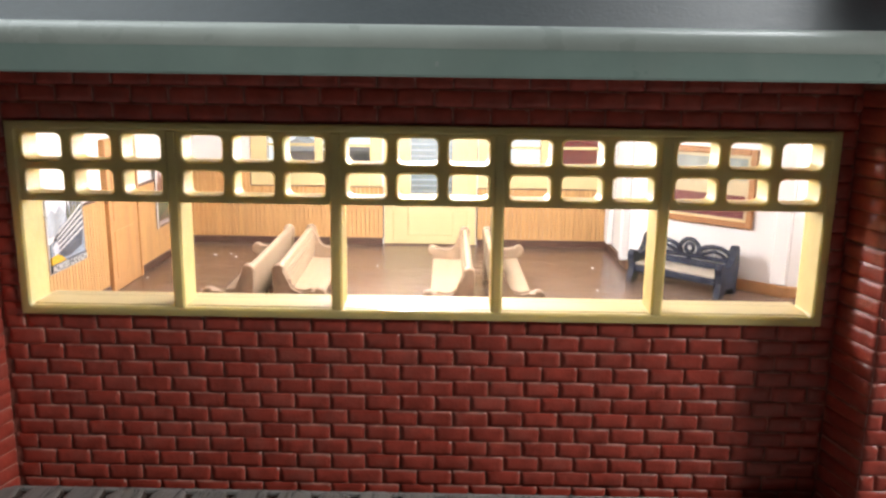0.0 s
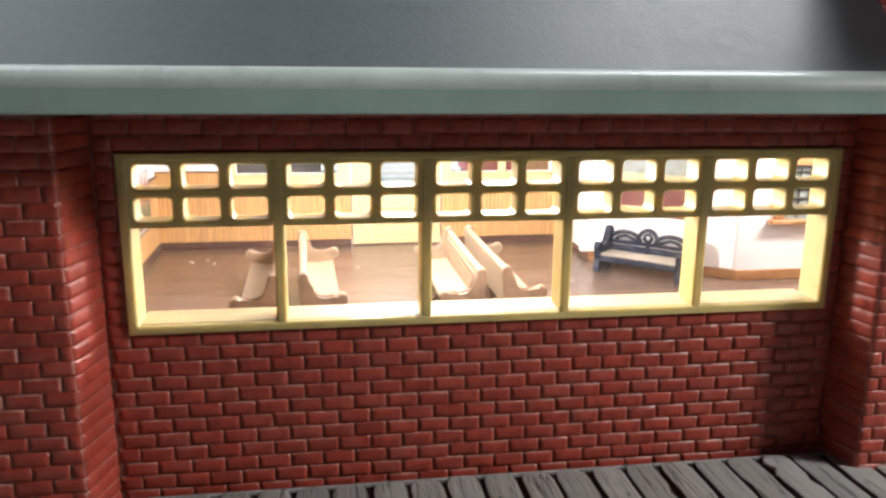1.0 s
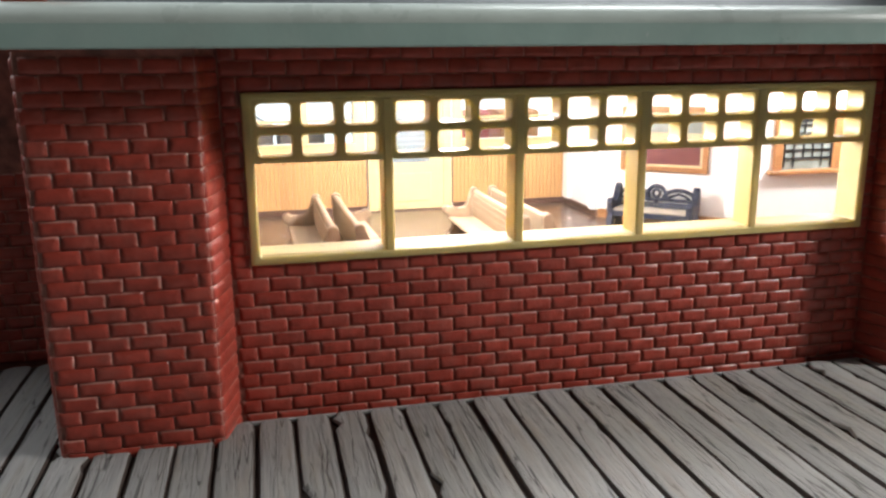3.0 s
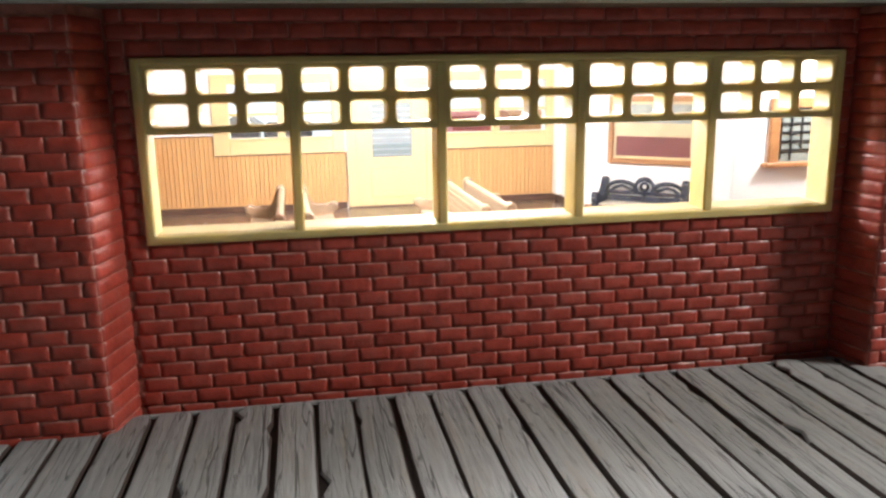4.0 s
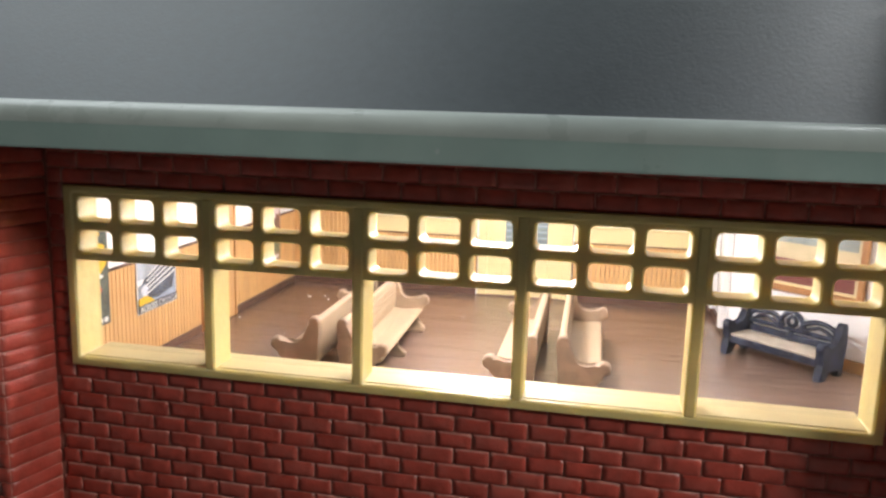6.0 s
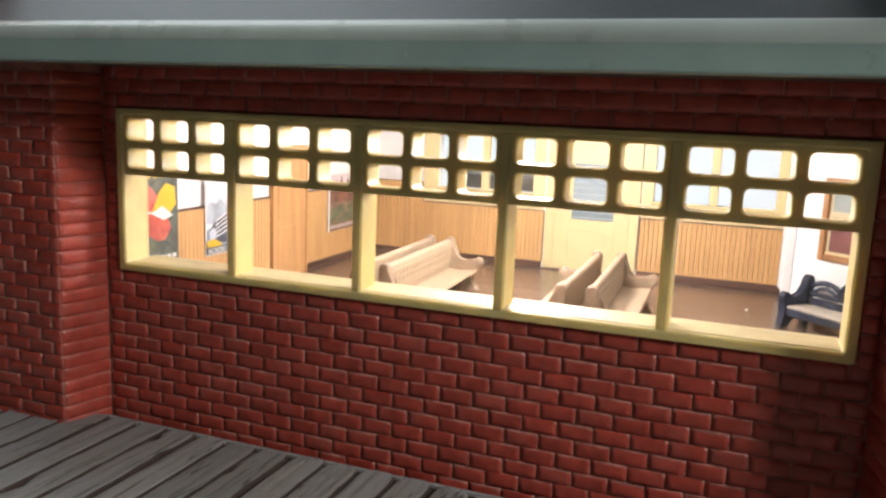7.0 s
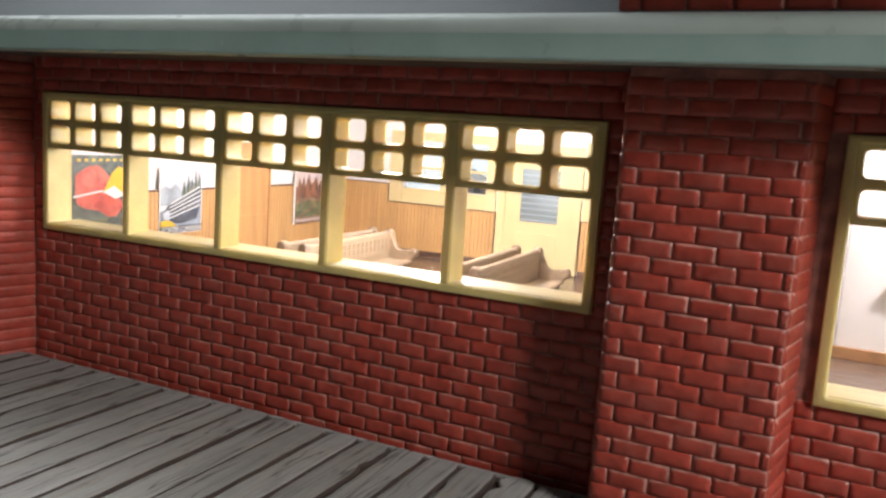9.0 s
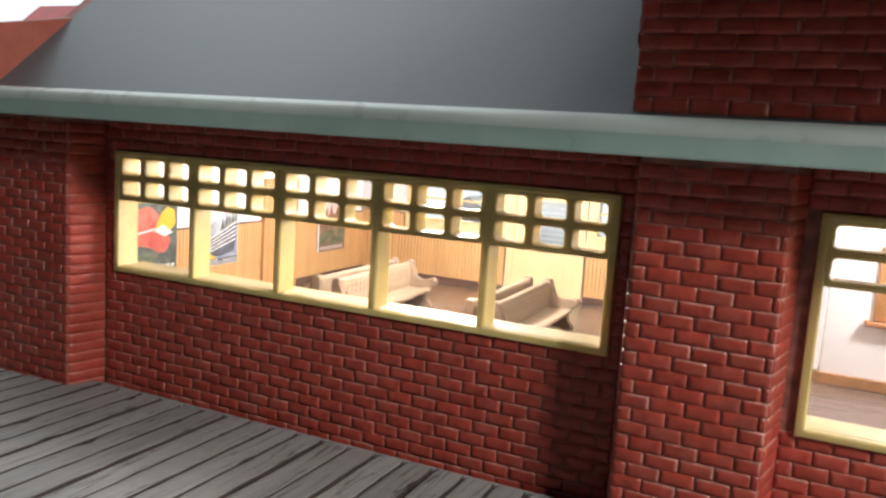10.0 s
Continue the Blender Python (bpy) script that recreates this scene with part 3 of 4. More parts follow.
for i in range(6):
    x = 0.28 + i * 0.26
    low = 0.16 if abs(i - 2.5) > 1.4 else 0.36
    part("bar", bars(bmesh.new(), [(x, -0.07, low), (x, -0.07, 1.28)], 0.022), BLACK, grille)
for j in range(5):
    part("bar", bars(bmesh.new(), [(0.26, -0.07, 0.38 + j * 0.2), (1.6, -0.07, 0.38 + j * 0.2)], 0.022), BLACK, grille)

# ---- benches ----
BL = 3.78


def bench_end():
    """Side of a pew: tall rounded post, rolled arm, curved foot. Local x points forward."""
    pts = [(0.0, 0.0), (0.0, 0.55), (-0.03, 0.9)] + arc(0.065, 1.04, 0.105, 170, 10, 7) + [(0.185, 0.86), (0.22, 0.76)]
    pts += [(0.31, 0.675), (0.46, 0.645), (0.60, 0.68)] + arc(0.73, 0.655, 0.11, 135, -110, 9)
    pts += [(0.63, 0.48), (0.59, 0.38), (0.56, 0.28), (0.59, 0.19), (0.67, 0.13)] + arc(0.69, 0.065, 0.065, 80, -90, 5)
    pts += [(0.48, 0.0), (0.43, 0.08), (0.25, 0.09), (0.18, 0.0)]
    return pts


def pew(x, y, face, lean, label):
    """A pew whose backrest runs from (x, y) away from the long window; face 1 or -1 along x, lean in degrees."""
    if face < 0:
        x, y = x + 0.055 - BL * math.sin(radians(lean)), y + BL * math.cos(radians(lean))
    b = thing("bench", x - (0.055 if face > 0 else 0), y, FLOOR_Z + 0.001, lean + (0 if face > 0 else 180), label, "bench", "waiting room pews")
    b.scale.z = 1.045
    for a in (0.0, BL - 0.2):
        part("end_panel", prism(bmesh.new(), bench_end(), "xz", a, a + 0.2, bev=0.04, seg=3), BENCH_SHADED, b, "mottled end panel with a rolled arm, darker for its shade", smooth=True)
    seat = [(0.08, 0.44), (0.08, 0.50), (0.35, 0.475), (0.62, 0.505), (0.70, 0.50), (0.72, 0.46), (0.68, 0.43)]
    part("seat", prism(bmesh.new(), seat, "xz", 0.14, BL - 0.14, bev=0.0), BENCH, b)
    back = [(0.02, 0.42), (0.0, 0.8), (-0.01, 1.0)] + arc(0.05, 1.04, 0.062, 170, 10, 5) + [(0.13, 0.85), (0.145, 0.65), (0.12, 0.47)]
    part("backrest", prism(bmesh.new(), back, "xz", 0.14, BL - 0.14), BENCH, b)
    bm = bmesh.new()
    for i in range(18):
        for j in range(3):
            y0 = 0.2 + i * (BL - 0.4) / 18
            box(bm, 0.128 - j * 0.002, 0.146, y0 + 0.006, y0 + (BL - 0.4) / 18 - 0.006, 0.60 + j * 0.13, 0.722 + j * 0.13, bev=0.008)
    part("back_padding", bm, BENCH, b, "buttoned relief on the backrest")
    foot = [(0.1, 0.0), (0.14, 0.1), (0.14, 0.43), (0.62, 0.43), (0.57, 0.3), (0.59, 0.19), (0.67, 0.12)] + arc(0.69, 0.06, 0.06, 80, -90, 4) + [(0.5, 0.0), (0.44, 0.1), (0.25, 0.1), (0.2, 0.0)]
    part("middle_support", prism(bmesh.new(), foot, "xz", BL / 2 - 0.07, BL / 2 + 0.07, bev=0.02), BENCH_SHADED, b, "support under the seat, darker for its shade")
    part("under_rail", boxes((0.2, 0.26, 0.15, BL - 0.15, 0.2, 0.3), (0.5, 0.56, 0.15, BL - 0.15, 0.36, 0.44)), BENCH, b)
    return b


# pairs stand back to back
pew(1.40, 4.22, -1, 0.8, "tan wooden pew with rolled arms, backed against its twin")
pew(1.88, 4.25, 1, 1.5, "tan wooden pew with rolled arms and a buttoned back")
pew(5.05, 4.22, -1, 0.3, "tan wooden pew with rolled arms, backed against its twin")
pew(5.53, 4.33, 1, 0.6, "tan wooden pew with rolled arms and a buttoned back")


def iron_bench(x, y, rz):
    b = thing("garden_bench", x, y, FLOOR_Z + 0.001, rz, "blue-black ornate bench with a dusty pale seat", "bench")
    w, d = 2.1, 0.66
    for i in range(4):
        part("seat_slat", boxes((0.13, w - 0.13, -d + 0.02 + i * 0.15, -d + 0.155 + i * 0.15, 0.385, 0.43), bev=0.012), SEATGREY, b, "dusty pale seat slat")
    part("front_rail", boxes((0.1, w - 0.1, -d + 0.02, -d + 0.09, 0.24, 0.385), bev=0.015), IRON, b)
    side = [(0.05, 0), (-0.08, 0.0), (-0.12, 0.16), (-0.45, 0.18), (-0.54, 0.0), (-0.74, 0.0), (-0.72, 0.12), (-0.66, 0.3), (-0.68, 0.48)]
    side += arc(-0.64, 0.60, 0.10, 200, 30, 6) + [(-0.45, 0.56), (-0.25, 0.62), (-0.12, 0.78)] + arc(-0.01, 0.90, 0.10, 180, 10, 6) + [(0.09, 0.6), (0.05, 0.3)]
    for a in (0.0, w - 0.15):
        part("side_frame", prism(bmesh.new(), side, "yz", a, a + 0.15, bev=0.025), IRON, b)
    part("back_rail", boxes((0.1, w - 0.1, -0.065, 0.035, 0.60, 0.68), bev=0.02), IRON, b)
    part("back_panel", boxes((0.12, 1.01, -0.045, 0.015, 0.43, 0.565), (1.09, w - 0.12, -0.045, 0.015, 0.43, 0.565), (1.0, 1.10, -0.05, 0.02, 0.4, 0.64), bev=0.012), IRON, b)
    for cx, rx, rz_ in ((0.49, 0.38, 0.24), (1.05, 0.25, 0.33), (1.61, 0.38, 0.24)):
        part("arch", bars(bmesh.new(), [(cx + rx * math.cos(radians(a)), -0.015, 0.655 + rz_ * math.sin(radians(a))) for a in range(0, 181, 15)], 0.05, 8), IRON, b)
    for cx, s in ((0.49, 1), (1.61, -1)):
        part("scroll", bars(bmesh.new(), [(cx + s * 0.34, -0.015, 0.67), (cx + s * 0.2, -0.015, 0.73), (cx + s * 0.02, -0.015, 0.80), (cx - s * 0.14, -0.015, 0.76), (cx - s * 0.26, -0.015, 0.68)], 0.038, 8), IRON, b)
    part("scroll", bars(bmesh.new(), [(1.05 + 0.09 * math.cos(a * math.pi / 6), -0.015, 0.80 + 0.09 * math.sin(a * math.pi / 6)) for a in range(13)], 0.04, 8), IRON, b)
    return b


iron_bench(9.02, 8.76, -43)

# crumbs of glue and paint left on the floor
rc = random.Random(5)
bm = bmesh.new()
for n in range(36):
    x = rc.uniform(-1.7, 2.2) if n < 30 else rc.uniform(2.2, 8.0)
    y = rc.uniform(2.0, 10.6)
    size = rc.uniform(0.012, 0.038)
    bmesh.ops.create_icosphere(bm, subdivisions=1, radius=size, matrix=pose(x, y, FLOOR_Z + size * 0.3, 0, 0, rc.uniform(0, 180)) @ Matrix.Diagonal((1.5, 0.8, 0.5, 1)))
solid("floor_crumbs", bm, PAPERWHITE, "pale crumbs of glue scattered on the waiting room floor", "crumbs", "stuff")

# ---- posters on the side wall ----
def poster(y0, y1, z0, z1, sheet, label):
    p = thing("poster", LEFT_X, y0, z0, 90, label, "poster", "travel posters")
    part("sheet", boxes((0, y1 - y0, -0.087, -0.077, 0, z1 - z0)), sheet, p)
    return p, y1 - y0, z1 - z0


def patch(name, pts, mat, parent, lift, label=""):
    return part(name, prism(bmesh.new(), pts, "xz", -0.087 - 0.004 * lift, -0.0865), mat, parent, label)


p1, w, h = poster(2.06, 3.48, 1.43, 3.05, PBLACK, "travel poster with a big red shape on black")
patch("red_shape", [(0.05 * w, 0.52 * h)] + [(0.05 * w + 0, 0.75 * h)] + [(0.12 * w, 0.8 * h), (0.25 * w, 0.86 * h), (0.42 * w, 0.88 * h), (0.55 * w, 0.8 * h), (0.66 * w, 0.7 * h), (0.68 * w, 0.52 * h),
                    (0.82 * w, 0.45 * h), (0.86 * w, 0.36 * h), (0.75 * w, 0.24 * h), (0.6 * w, 0.24 * h), (0.45 * w, 0.32 * h), (0.2 * w, 0.36 * h), (0.08 * w, 0.42 * h)], PRED, p1, 1, "large red shape")
patch("yellow_shape", [(0.52 * w, 0.56 * h), (0.66 * w, 0.78 * h), (0.78 * w, 0.86 * h), (0.93 * w, 0.82 * h), (0.96 * w, 0.62 * h), (0.82 * w, 0.52 * h), (0.62 * w, 0.5 * h)], PYELLOW, p1, 2, "yellow shape")
patch("streak", [(0.02 * w, 0.49 * h), (0.5 * w, 0.555 * h), (0.5 * w, 0.575 * h), (0.02 * w, 0.515 * h)], PAPERWHITE, p1, 3, "thin white streak")
patch("beak", [(0.5 * w, 0.55 * h), (0.7 * w, 0.62 * h), (0.9 * w, 0.5 * h), (0.72 * w, 0.46 * h)], PAPERWHITE, p1, 3, "white and grey detail")
patch("ground_shape", [(0.05 * w, 0.1 * h), (0.55 * w, 0.14 * h), (0.6 * w, 0.22 * h), (0.1 * w, 0.2 * h)], PGREEN, p1, 1, "dark green foreground")
for i in range(7):
    patch("letter_bar", [((0.08 + i * 0.12) * w, 0.925 * h), ((0.135 + i * 0.12) * w, 0.925 * h), ((0.135 + i * 0.12) * w, 0.955 * h), ((0.08 + i * 0.12) * w, 0.955 * h)], PYELLOW, p1, 2)
for i in range(3):
    patch("letter_bar", [((0.68 + i * 0.1) * w, 0.03 * h), ((0.75 + i * 0.1) * w, 0.03 * h), ((0.75 + i * 0.1) * w, 0.075 * h), ((0.68 + i * 0.1) * w, 0.075 * h)], PAPERWHITE, p1, 2)

def spread(w, h, *pts):
    return [(a * w, b * h) for a, b in pts]


PSKY = material("poster_pale_sky", (0.62, 0.66, 0.72), 0.45, vary=0.15, scale=2)
PHILL = material("poster_blue_hill", (0.30, 0.36, 0.44), 0.45, vary=0.35, scale=3)
PNAVY = material("poster_navy", (0.05, 0.06, 0.085), 0.4, vary=0.5, scale=5, stain=(0.24, 0.27, 0.32), stain_amount=0.4, stain_scale=3)
p2, w, h = poster(4.27, 5.57, 1.33, 2.82, PAPERWHITE, "blue-grey travel poster of a streamlined train among firs")
patch("pale_sky", spread(w, h, (0.03, 0.5), (0.97, 0.5), (0.97, 0.98), (0.03, 0.98)), PSKY, p2, 1, "pale blue sky")
patch("far_hill", spread(w, h, (0.03, 0.42), (0.03, 0.66), (0.14, 0.72), (0.24, 0.66), (0.36, 0.74), (0.5, 0.62), (0.97, 0.7), (0.97, 0.4)), PBLUE, p2, 2, "blue-grey hills")
patch("near_hill", spread(w, h, (0.42, 0.45), (0.55, 0.64), (0.7, 0.78), (0.84, 0.72), (0.97, 0.84), (0.97, 0.4)), PHILL, p2, 3, "blue hillside")
for i, (a, b, c) in enumerate(((0.56, 0.58, 0.78), (0.66, 0.6, 0.86), (0.75, 0.58, 0.82), (0.84, 0.6, 0.93), (0.92, 0.58, 0.9))):
    patch("fir", spread(w, h, (a - 0.05, b - 0.04), (a, c), (a + 0.05, b - 0.04)), PGREEN, p2, 4, "dark fir")
patch("ground_shape", spread(w, h, (0.03, 0.11), (0.97, 0.11), (0.97, 0.5), (0.6, 0.46), (0.03, 0.34)), PHILL, p2, 4, "blue-grey trackside")
patch("train", spread(w, h, (0.12, 0.17), (0.08, 0.30), (0.2, 0.42), (0.55, 0.54), (0.95, 0.66), (0.95, 0.42), (0.86, 0.2), (0.5, 0.14)), PNAVY, p2, 5, "dark train")
for i in range(5):
    z = 0.2 + i * 0.058
    patch("train_stripe", spread(w, h, (0.12 + i * 0.03, z), (0.93, z + 0.19 + i * 0.012), (0.93, z + 0.215 + i * 0.012), (0.12 + i * 0.03, z + 0.018)), PAPERWHITE, p2, 6, "white stripe")
patch("train_nose", spread(w, h, (0.1, 0.2), (0.07, 0.3), (0.16, 0.36), (0.24, 0.3), (0.2, 0.2)), PSKY, p2, 7, "pale nose of the train")
patch("yellow_corner", spread(w, h, (0.02, 0.11), (0.02, 0.19), (0.16, 0.22), (0.3, 0.17), (0.4, 0.11)), PYELLOW, p2, 7, "yellow corner")
patch("title_band", spread(w, h, (0.02, 0.015), (0.98, 0.015), (0.98, 0.115), (0.02, 0.115)), PNAVY, p2, 7, "dark title band")
lettering("title", "ACROSS CANADA", 0.15, PAPERWHITE, p2, pose(0.5 * w * K, -0.1195 * K, 0.028 * h * K, 90, 0, 0))

PRUST = material("poster_rust", (0.22, 0.09, 0.06), 0.4, vary=0.5, scale=5, stain=(0.07, 0.05, 0.045), stain_amount=0.7, stain_scale=4)
PDUSK = material("poster_pink_sky", (0.62, 0.52, 0.52), 0.45, vary=0.12, scale=2)
p3, w, h = poster(9.10, 10.58, 1.2, 2.62, PBROWN, "dark brown landscape poster with rust trees and a pale edge")
patch("pale_sky", spread(w, h, (0.0, 0.62), (1.0, 0.62), (1.0, 1.0), (0.0, 1.0)), PDUSK, p3, 1, "pale sky")
patch("trees", spread(w, h, (0.02, 0.5), (0.05, 0.74), (0.12, 0.7), (0.17, 0.9), (0.24, 0.74), (0.3, 0.93), (0.36, 0.72), (0.46, 0.97), (0.54, 0.76), (0.62, 0.8), (0.7, 0.92),
                      (0.78, 0.72), (0.86, 0.84), (0.92, 0.76), (0.98, 0.88), (0.98, 0.5)), PRUST, p3, 2, "rust-brown trees")
patch("field", spread(w, h, (0.02, 0.14), (0.98, 0.14), (0.98, 0.4), (0.5, 0.46), (0.02, 0.38)), PGREEN, p3, 3, "dark field")
patch("track", spread(w, h, (0.1, 0.15), (0.7, 0.36), (0.74, 0.34), (0.25, 0.15)), PBROWN, p3, 4, "brown path")
patch("pale_edge", spread(w, h, (0.0, 0.0), (0.05, 0.0), (0.05, 1.0), (0.0, 1.0)), PAPERWHITE, p3, 4, "pale edge")
for i in range(9):
    a = 0.1 + i * 0.095
    patch("letter_bar", spread(w, h, (a, 0.04), (a + 0.06, 0.04), (a + 0.06, 0.1), (a, 0.1)), PDUSK, p3, 4)

# ---- beyond the back windows and beyond the building ----
def goods_wagon(x, y, length, paint, label, top=3.1):
    w = thing("goods_wagon", x, y, -0.6, 0, label, "wagon", "goods wagons behind the station")
    part("body", boxes((0, length, 0, 2.6, 0.42, top), bev=0.04), paint, w)
    part("roof", prism(bmesh.new(), [(-0.05, top), (2.65, top), (2.2, top + 0.12), (1.3, top + 0.17), (0.4, top + 0.12)], "yz", -0.05, length + 0.05), paint, w, "curved roof")
    part("door", boxes((length * 0.3, length * 0.7, -0.05, 0, 0.5, top - 0.15), bev=0.015), paint, w)
    part("underframe", boxes((0.1, length - 0.1, 0.3, 2.3, 0.25, 0.42)), BLACK, w)
    for wx in (0.5, length - 0.5):
        bm = bmesh.new()
        bmesh.ops.create_cone(bm, cap_ends=True, segments=20, radius1=0.24, radius2=0.24, depth=0.12, matrix=pose(wx, 0.35, 0.241, 90))
        part("wheel", bm, BLACK, w)


goods_wagon(9.4, 30.0, 2.4, FARRED, "low red goods wagon on the far track", 2.3)
goods_wagon(12.4, 30.0, 2.1, FARORANGE, "low orange goods wagon on the far track", 2.3)
goods_wagon(3.1, 15.4, 2.2, TEAL, "low teal wagon standing just behind the station", 2.05)
hut = thing("lineside_hut", -0.5, 15.6, -0.6, 0, "dark brown-grey lineside hut behind the station", "hut")
part("wall", boxes((0, 1.1, 0, 1.2, 0, 3.0), bev=0.02), FARBROWN, hut)
part("roof", prism(bmesh.new(), [(-0.12, 3.0), (1.22, 3.0), (0.55, 3.4)], "xz", -0.1, 1.3), FARGREY, hut, "grey gabled roof")
part("door", boxes((0.3, 0.75, -0.04, 0, 0.02, 1.9), bev=0.01), PBLUE, hut, "blue-grey door")
van = thing("delivery_van", 0.72, 15.8, -0.6, 0, "dark brown-grey delivery van parked behind the station", "van")
part("body", boxes((0, 1.5, 0, 1.5, 0.9, 3.0), bev=0.08), FARBROWN, van)
part("cab", boxes((1.5, 2.2, 0.05, 1.45, 0.9, 2.3), bev=0.08), FARBROWN, van)
part("windscreen", boxes((2.2, 2.23, 0.2, 1.3, 1.65, 2.15)), PBLUE, van, "pale windscreen")
for wx in (0.4, 1.8):
    bm = bmesh.new()
    bmesh.ops.create_cone(bm, cap_ends=True, segments=20, radius1=0.4, radius2=0.4, depth=0.25, matrix=pose(wx, 0.1, 0.401, 90))
    part("wheel", bm, BLACK, van)


def far_house(x0, x1, y0, y1, h, label):
    f = thing("model_house", x0, y0, -0.6, 0, label, "house")
    w, d = x1 - x0, y1 - y0
    part("wall", boxes((0, w, 0, d, 0, h), bev=0.05), PLASTER, f)
    part("roof", prism(bmesh.new(), [(-0.4, h), (d + 0.4, h), (d / 2, h + d * 0.6)], "yz", -0.3, w + 0.3), FARRED, f, "bright red pitched roof")
    part("chimney", boxes((w - 0.9, w - 0.1, d * 0.55, d * 0.85, h, h + d * 0.62), bev=0.03), FARORANGE, f, "orange chimney")
    for i in range(2):
        part("window", boxes((w, w + 0.08, d * (0.15 + 0.45 * i), d * (0.35 + 0.45 * i), h * 0.3, h * 0.55), bev=0.01), PBLUE, f, "blue-grey window")


far_house(-17.4, -13.4, 11.3, 13.5, 8.2, "white model house with a bright red roof")
# Self-lit sheets, added to make the view through the back windows bright.
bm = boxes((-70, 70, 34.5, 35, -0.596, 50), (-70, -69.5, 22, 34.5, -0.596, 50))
solid("backdrop", bm, DISTANCE, "plain pale backdrop behind the layout, glowing in place of a bright room", "backdrop")

# ---- parapet, tower ----
bm = bmesh.new()
prism(bm, [(-1.0, 4.62), (-1.0, 6.12), (0.75, 6.5), (5.8, 10.95), (5.8, 10.4), (-0.9, 4.9)], "yz", -2.2, -1.78)
parapet = solid("parapet", bm, COPING, "plain terracotta parapet at the end of the roof", "parapet")
TOWER_Y = -0.92
tower = solid("wall_tower", boxes((9.03, 16.0, TOWER_Y, 3.2, 4.9, 7.1)), MORTAR, "dark red brick gable wall rising through the roof", "wall")

# Unseen gable, roof and eave, added so the overhang shades the tower front.
bm = bmesh.new()
prism(bm, [(8.9, 7.1), (8.9, 7.3), (12.515, 9.6), (16.13, 7.3), (16.13, 7.1), (12.515, 9.4)], "xz", TOWER_Y - 1.9, 3.6)
tower_shade = solid("roof_tower", bm, ROOF, "unseen gable roof, added to keep lamplight off the tower front", "roof")
bm = bmesh.new()
prism(bm, [(9.03, 7.1), (16.0, 7.1), (12.515, 9.35)], "xz", TOWER_Y, 3.2)
part("gable", bm, MORTAR, tower_shade, "red brick gable")
part("soffit", boxes((8.95, 16.08, TOWER_Y - 1.85, TOWER_Y - 0.01, 7.02, 7.1)), SOFFIT, tower_shade, "dark underside of the eave")

# ---- platform boards ----
random.seed(4)


def plank_mesh(k):
    bm = bmesh.new()
    n, length, w = 44, 12.4, 0.2245
    rows = []
    for i in range(n + 1):
        y = -length * (i / n) ** 1.3
        da = 0.6 * (da if i else 0) + random.uniform(-0.004, 0.006)
        db = 0.6 * (db if i else 0) + random.uniform(-0.006, 0.004)
        end = (0.075, 0.024, 0.0)[min(i, 2)]
        a = -w + da + end + (random.uniform(0.03, 0.09) if random.random() < 0.035 else 0)
        b = w + db - end - (random.uniform(0.03, 0.09) if random.random() < 0.035 else 0)
        z = random.uniform(-0.006, 0.004) - (0.02 if i == 0 else 0)
        rows.append([bm.verts.new(p) for p in ((a, y, -0.09), (a, y, z - 0.042), (a + 0.022, y, z - 0.008), (a + 0.06, y, z), (b - 0.06, y, z), (b - 0.022, y, z - 0.008), (b, y, z - 0.042), (b, y, -0.09))])
    for r, s in zip(rows, rows[1:]):
        for q in range(7):
            bm.faces.new((r[q], r[q + 1], s[q + 1], s[q]))
    bm.faces.new(rows[0])
    bm.faces.new(rows[-1])
    # Board sides coloured dark for joint dirt and the shade between boards.
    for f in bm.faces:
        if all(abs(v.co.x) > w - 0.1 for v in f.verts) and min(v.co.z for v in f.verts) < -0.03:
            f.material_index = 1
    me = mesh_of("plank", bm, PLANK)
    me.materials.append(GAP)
    return me


planks = [plank_mesh(k) for k in range(9)]
for i in range(-26, 46):
    ob = new("plank", planks[random.randrange(9)])
    ob.parent = platform
    back = 2.7 if i * 0.472 + 0.16 < -2.4 else -0.115 + random.uniform(-0.03, 0.03)
    ob.matrix_basis = pose((0.16 + i * 0.472 + random.uniform(-0.012, 0.012)) * K, (back + 0.0) * K, random.uniform(-0.006, 0.004) * K, 0, 0, random.uniform(-0.12, 0.12))

# ---- bricks ----
brick_store = {}


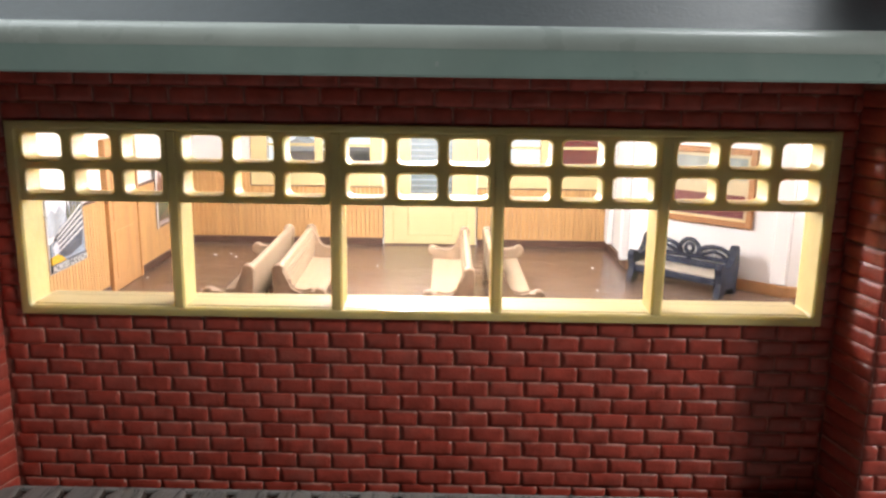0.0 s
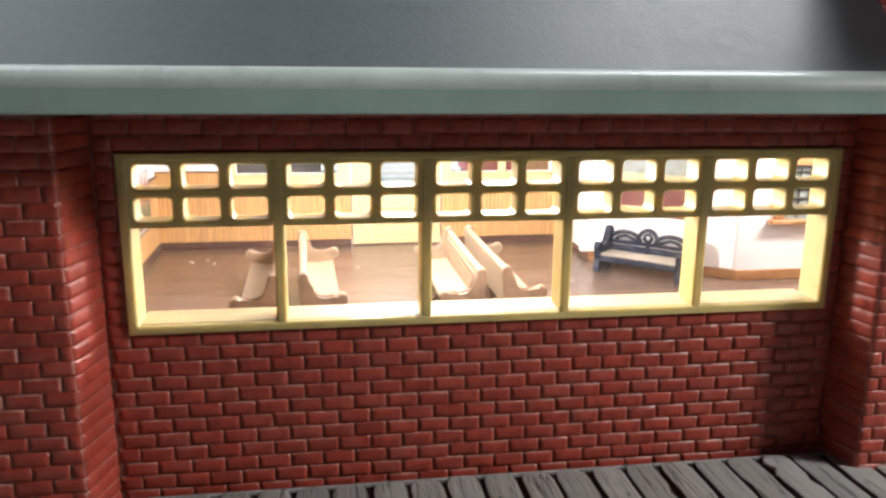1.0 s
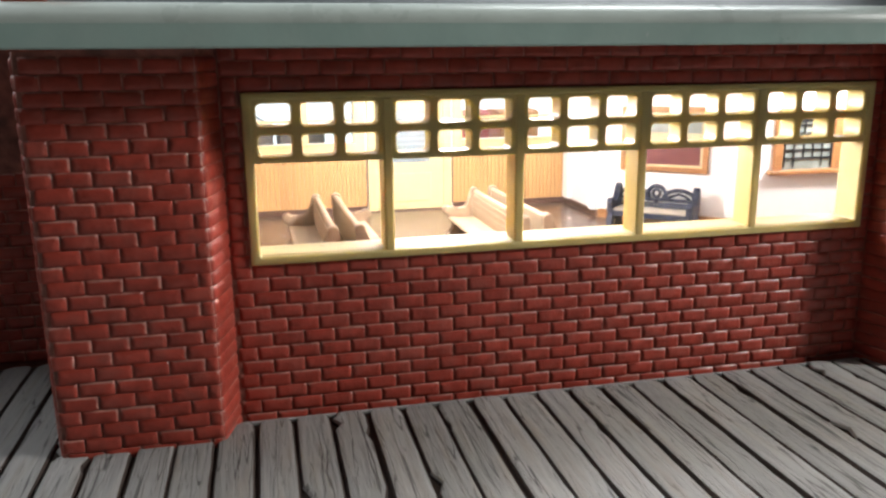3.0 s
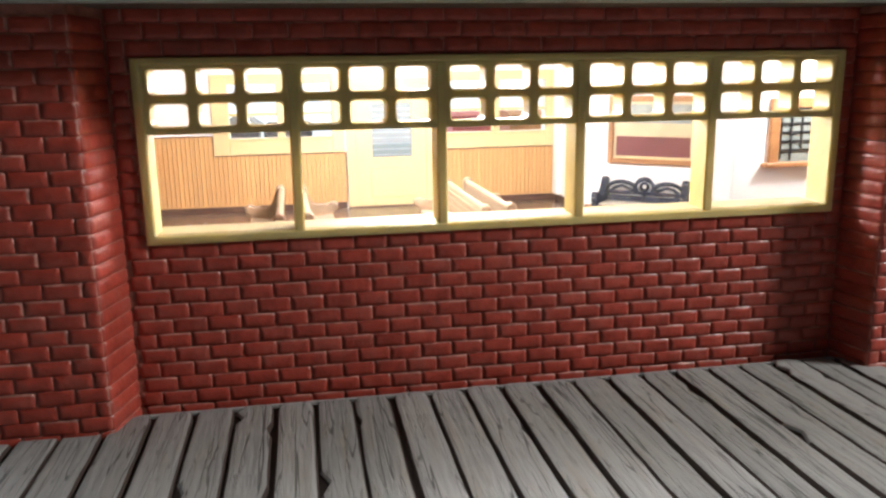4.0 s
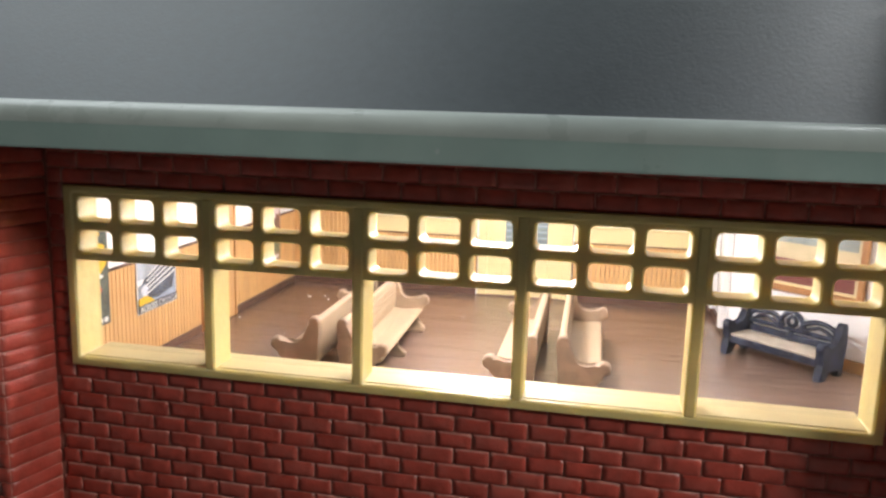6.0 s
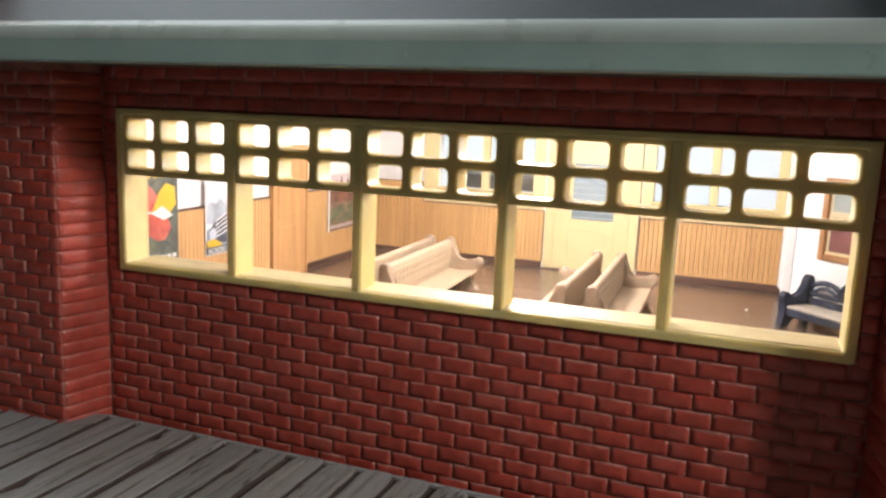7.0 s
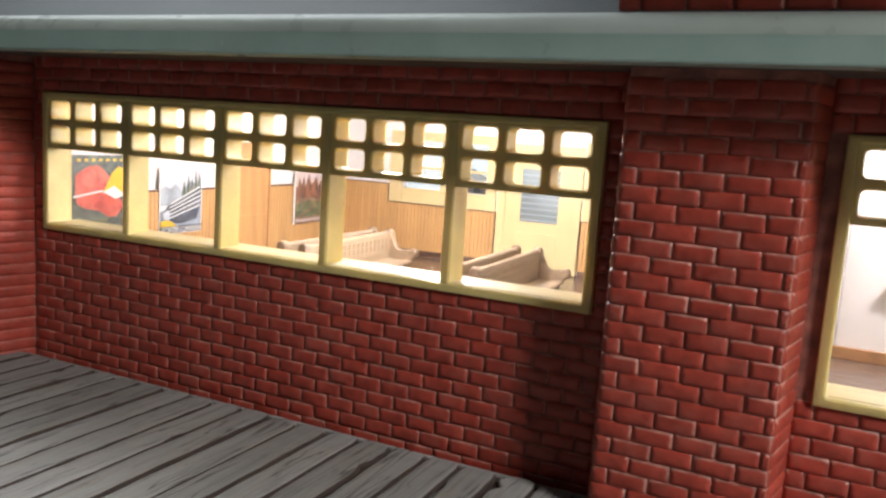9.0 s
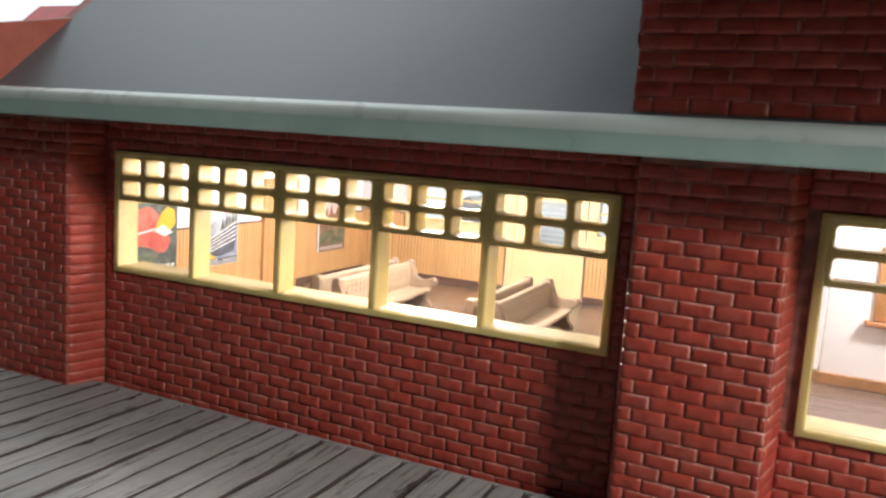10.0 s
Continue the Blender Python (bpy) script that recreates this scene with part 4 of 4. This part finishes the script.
def brick_mesh(w, k, course):
    key = (round(w, 2), k, course)
    if key not in brick_store:
        rnd = random.Random(int(key[0] * 100) * 31 + k)
        bm = bmesh.new()
        h = course - 0.006
        j = lambda: rnd.uniform(-0.006, 0.006)
        layers = []
        for side, low, top, c, y in ((-0.005, -0.006, -0.006, 0.010, 0.004), (0.003, 0.000, 0.003, 0.016, -0.012), (0.016, 0.012, 0.018, 0.020, -0.023), (0.052, 0.048, 0.054, 0.012, -0.030)):
            a0, a1, b0, b1 = side, w - side, low, h - top
            ring = ((a0 + c, b0), (a1 - c, b0), (a1, b0 + c), (a1, b1 - c), (a1 - c, b1), (a0 + c, b1), (a0, b1 - c), (a0, b0 + c))
            layers.append([bm.verts.new((x + j(), y + 0.5 * j(), z + j())) for x, z in ring])
        for n, (a, b) in enumerate(zip(layers, layers[1:])):
            for q in range(8):
                f = bm.faces.new((a[q], a[(q + 1) % 8], b[(q + 1) % 8], b[q]))
                # Top and right edges get the wash and glint colour, towards the lamp.
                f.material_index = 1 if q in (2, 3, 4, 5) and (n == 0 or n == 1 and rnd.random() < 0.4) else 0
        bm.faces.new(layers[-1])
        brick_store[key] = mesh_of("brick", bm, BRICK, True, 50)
        brick_store[key].materials.append(WASH_GLINT)
    return brick_store[key]


rb = random.Random(11)
PIER_COURSE = 0.1744


def brickwork(parent, origin, rz, width, z0, z1, holes=(), start=0, phase=0.0, pitch=PITCH, course=COURSE, gap=0.019):
    """Running bond on a face: local x along the wall, outward local -y. holes: (x0, x1, z0, z1) left free."""
    base = pose(origin[0] * K, origin[1] * K, 0, 0, 0, rz)
    n = 0
    for c in range(int((z1 - z0) / course + 0.5)):
        z = z0 + c * course
        cuts = []
        x = -(pitch / 2 if (c + start) % 2 and pitch < 1 else 0.0) - phase
        while x < width - 0.03:
            a, b = max(0.0, x), min(width, x + pitch - gap)
            if b - a > 0.04:
                spans = [(a, b)]
                for h0, h1, g0, g1 in holes:
                    if z + course * 0.7 > g0 and z + course * 0.3 < g1:
                        spans = [s for u, v in spans for s in ((u, min(v, h0)), (max(u, h1), v)) if s[1] - s[0] > 0.04]
                cuts += spans
            x += pitch
        for a, b in cuts:
            ob = new("brick", brick_mesh(b - a, rb.randrange(4), course))
            ob.parent = parent
            ob.matrix_basis = base @ pose(a * K, 0, (z + rb.uniform(-0.006, 0.006)) * K, 0, 0, rb.uniform(-0.25, 0.25))
            n += 1
    return n


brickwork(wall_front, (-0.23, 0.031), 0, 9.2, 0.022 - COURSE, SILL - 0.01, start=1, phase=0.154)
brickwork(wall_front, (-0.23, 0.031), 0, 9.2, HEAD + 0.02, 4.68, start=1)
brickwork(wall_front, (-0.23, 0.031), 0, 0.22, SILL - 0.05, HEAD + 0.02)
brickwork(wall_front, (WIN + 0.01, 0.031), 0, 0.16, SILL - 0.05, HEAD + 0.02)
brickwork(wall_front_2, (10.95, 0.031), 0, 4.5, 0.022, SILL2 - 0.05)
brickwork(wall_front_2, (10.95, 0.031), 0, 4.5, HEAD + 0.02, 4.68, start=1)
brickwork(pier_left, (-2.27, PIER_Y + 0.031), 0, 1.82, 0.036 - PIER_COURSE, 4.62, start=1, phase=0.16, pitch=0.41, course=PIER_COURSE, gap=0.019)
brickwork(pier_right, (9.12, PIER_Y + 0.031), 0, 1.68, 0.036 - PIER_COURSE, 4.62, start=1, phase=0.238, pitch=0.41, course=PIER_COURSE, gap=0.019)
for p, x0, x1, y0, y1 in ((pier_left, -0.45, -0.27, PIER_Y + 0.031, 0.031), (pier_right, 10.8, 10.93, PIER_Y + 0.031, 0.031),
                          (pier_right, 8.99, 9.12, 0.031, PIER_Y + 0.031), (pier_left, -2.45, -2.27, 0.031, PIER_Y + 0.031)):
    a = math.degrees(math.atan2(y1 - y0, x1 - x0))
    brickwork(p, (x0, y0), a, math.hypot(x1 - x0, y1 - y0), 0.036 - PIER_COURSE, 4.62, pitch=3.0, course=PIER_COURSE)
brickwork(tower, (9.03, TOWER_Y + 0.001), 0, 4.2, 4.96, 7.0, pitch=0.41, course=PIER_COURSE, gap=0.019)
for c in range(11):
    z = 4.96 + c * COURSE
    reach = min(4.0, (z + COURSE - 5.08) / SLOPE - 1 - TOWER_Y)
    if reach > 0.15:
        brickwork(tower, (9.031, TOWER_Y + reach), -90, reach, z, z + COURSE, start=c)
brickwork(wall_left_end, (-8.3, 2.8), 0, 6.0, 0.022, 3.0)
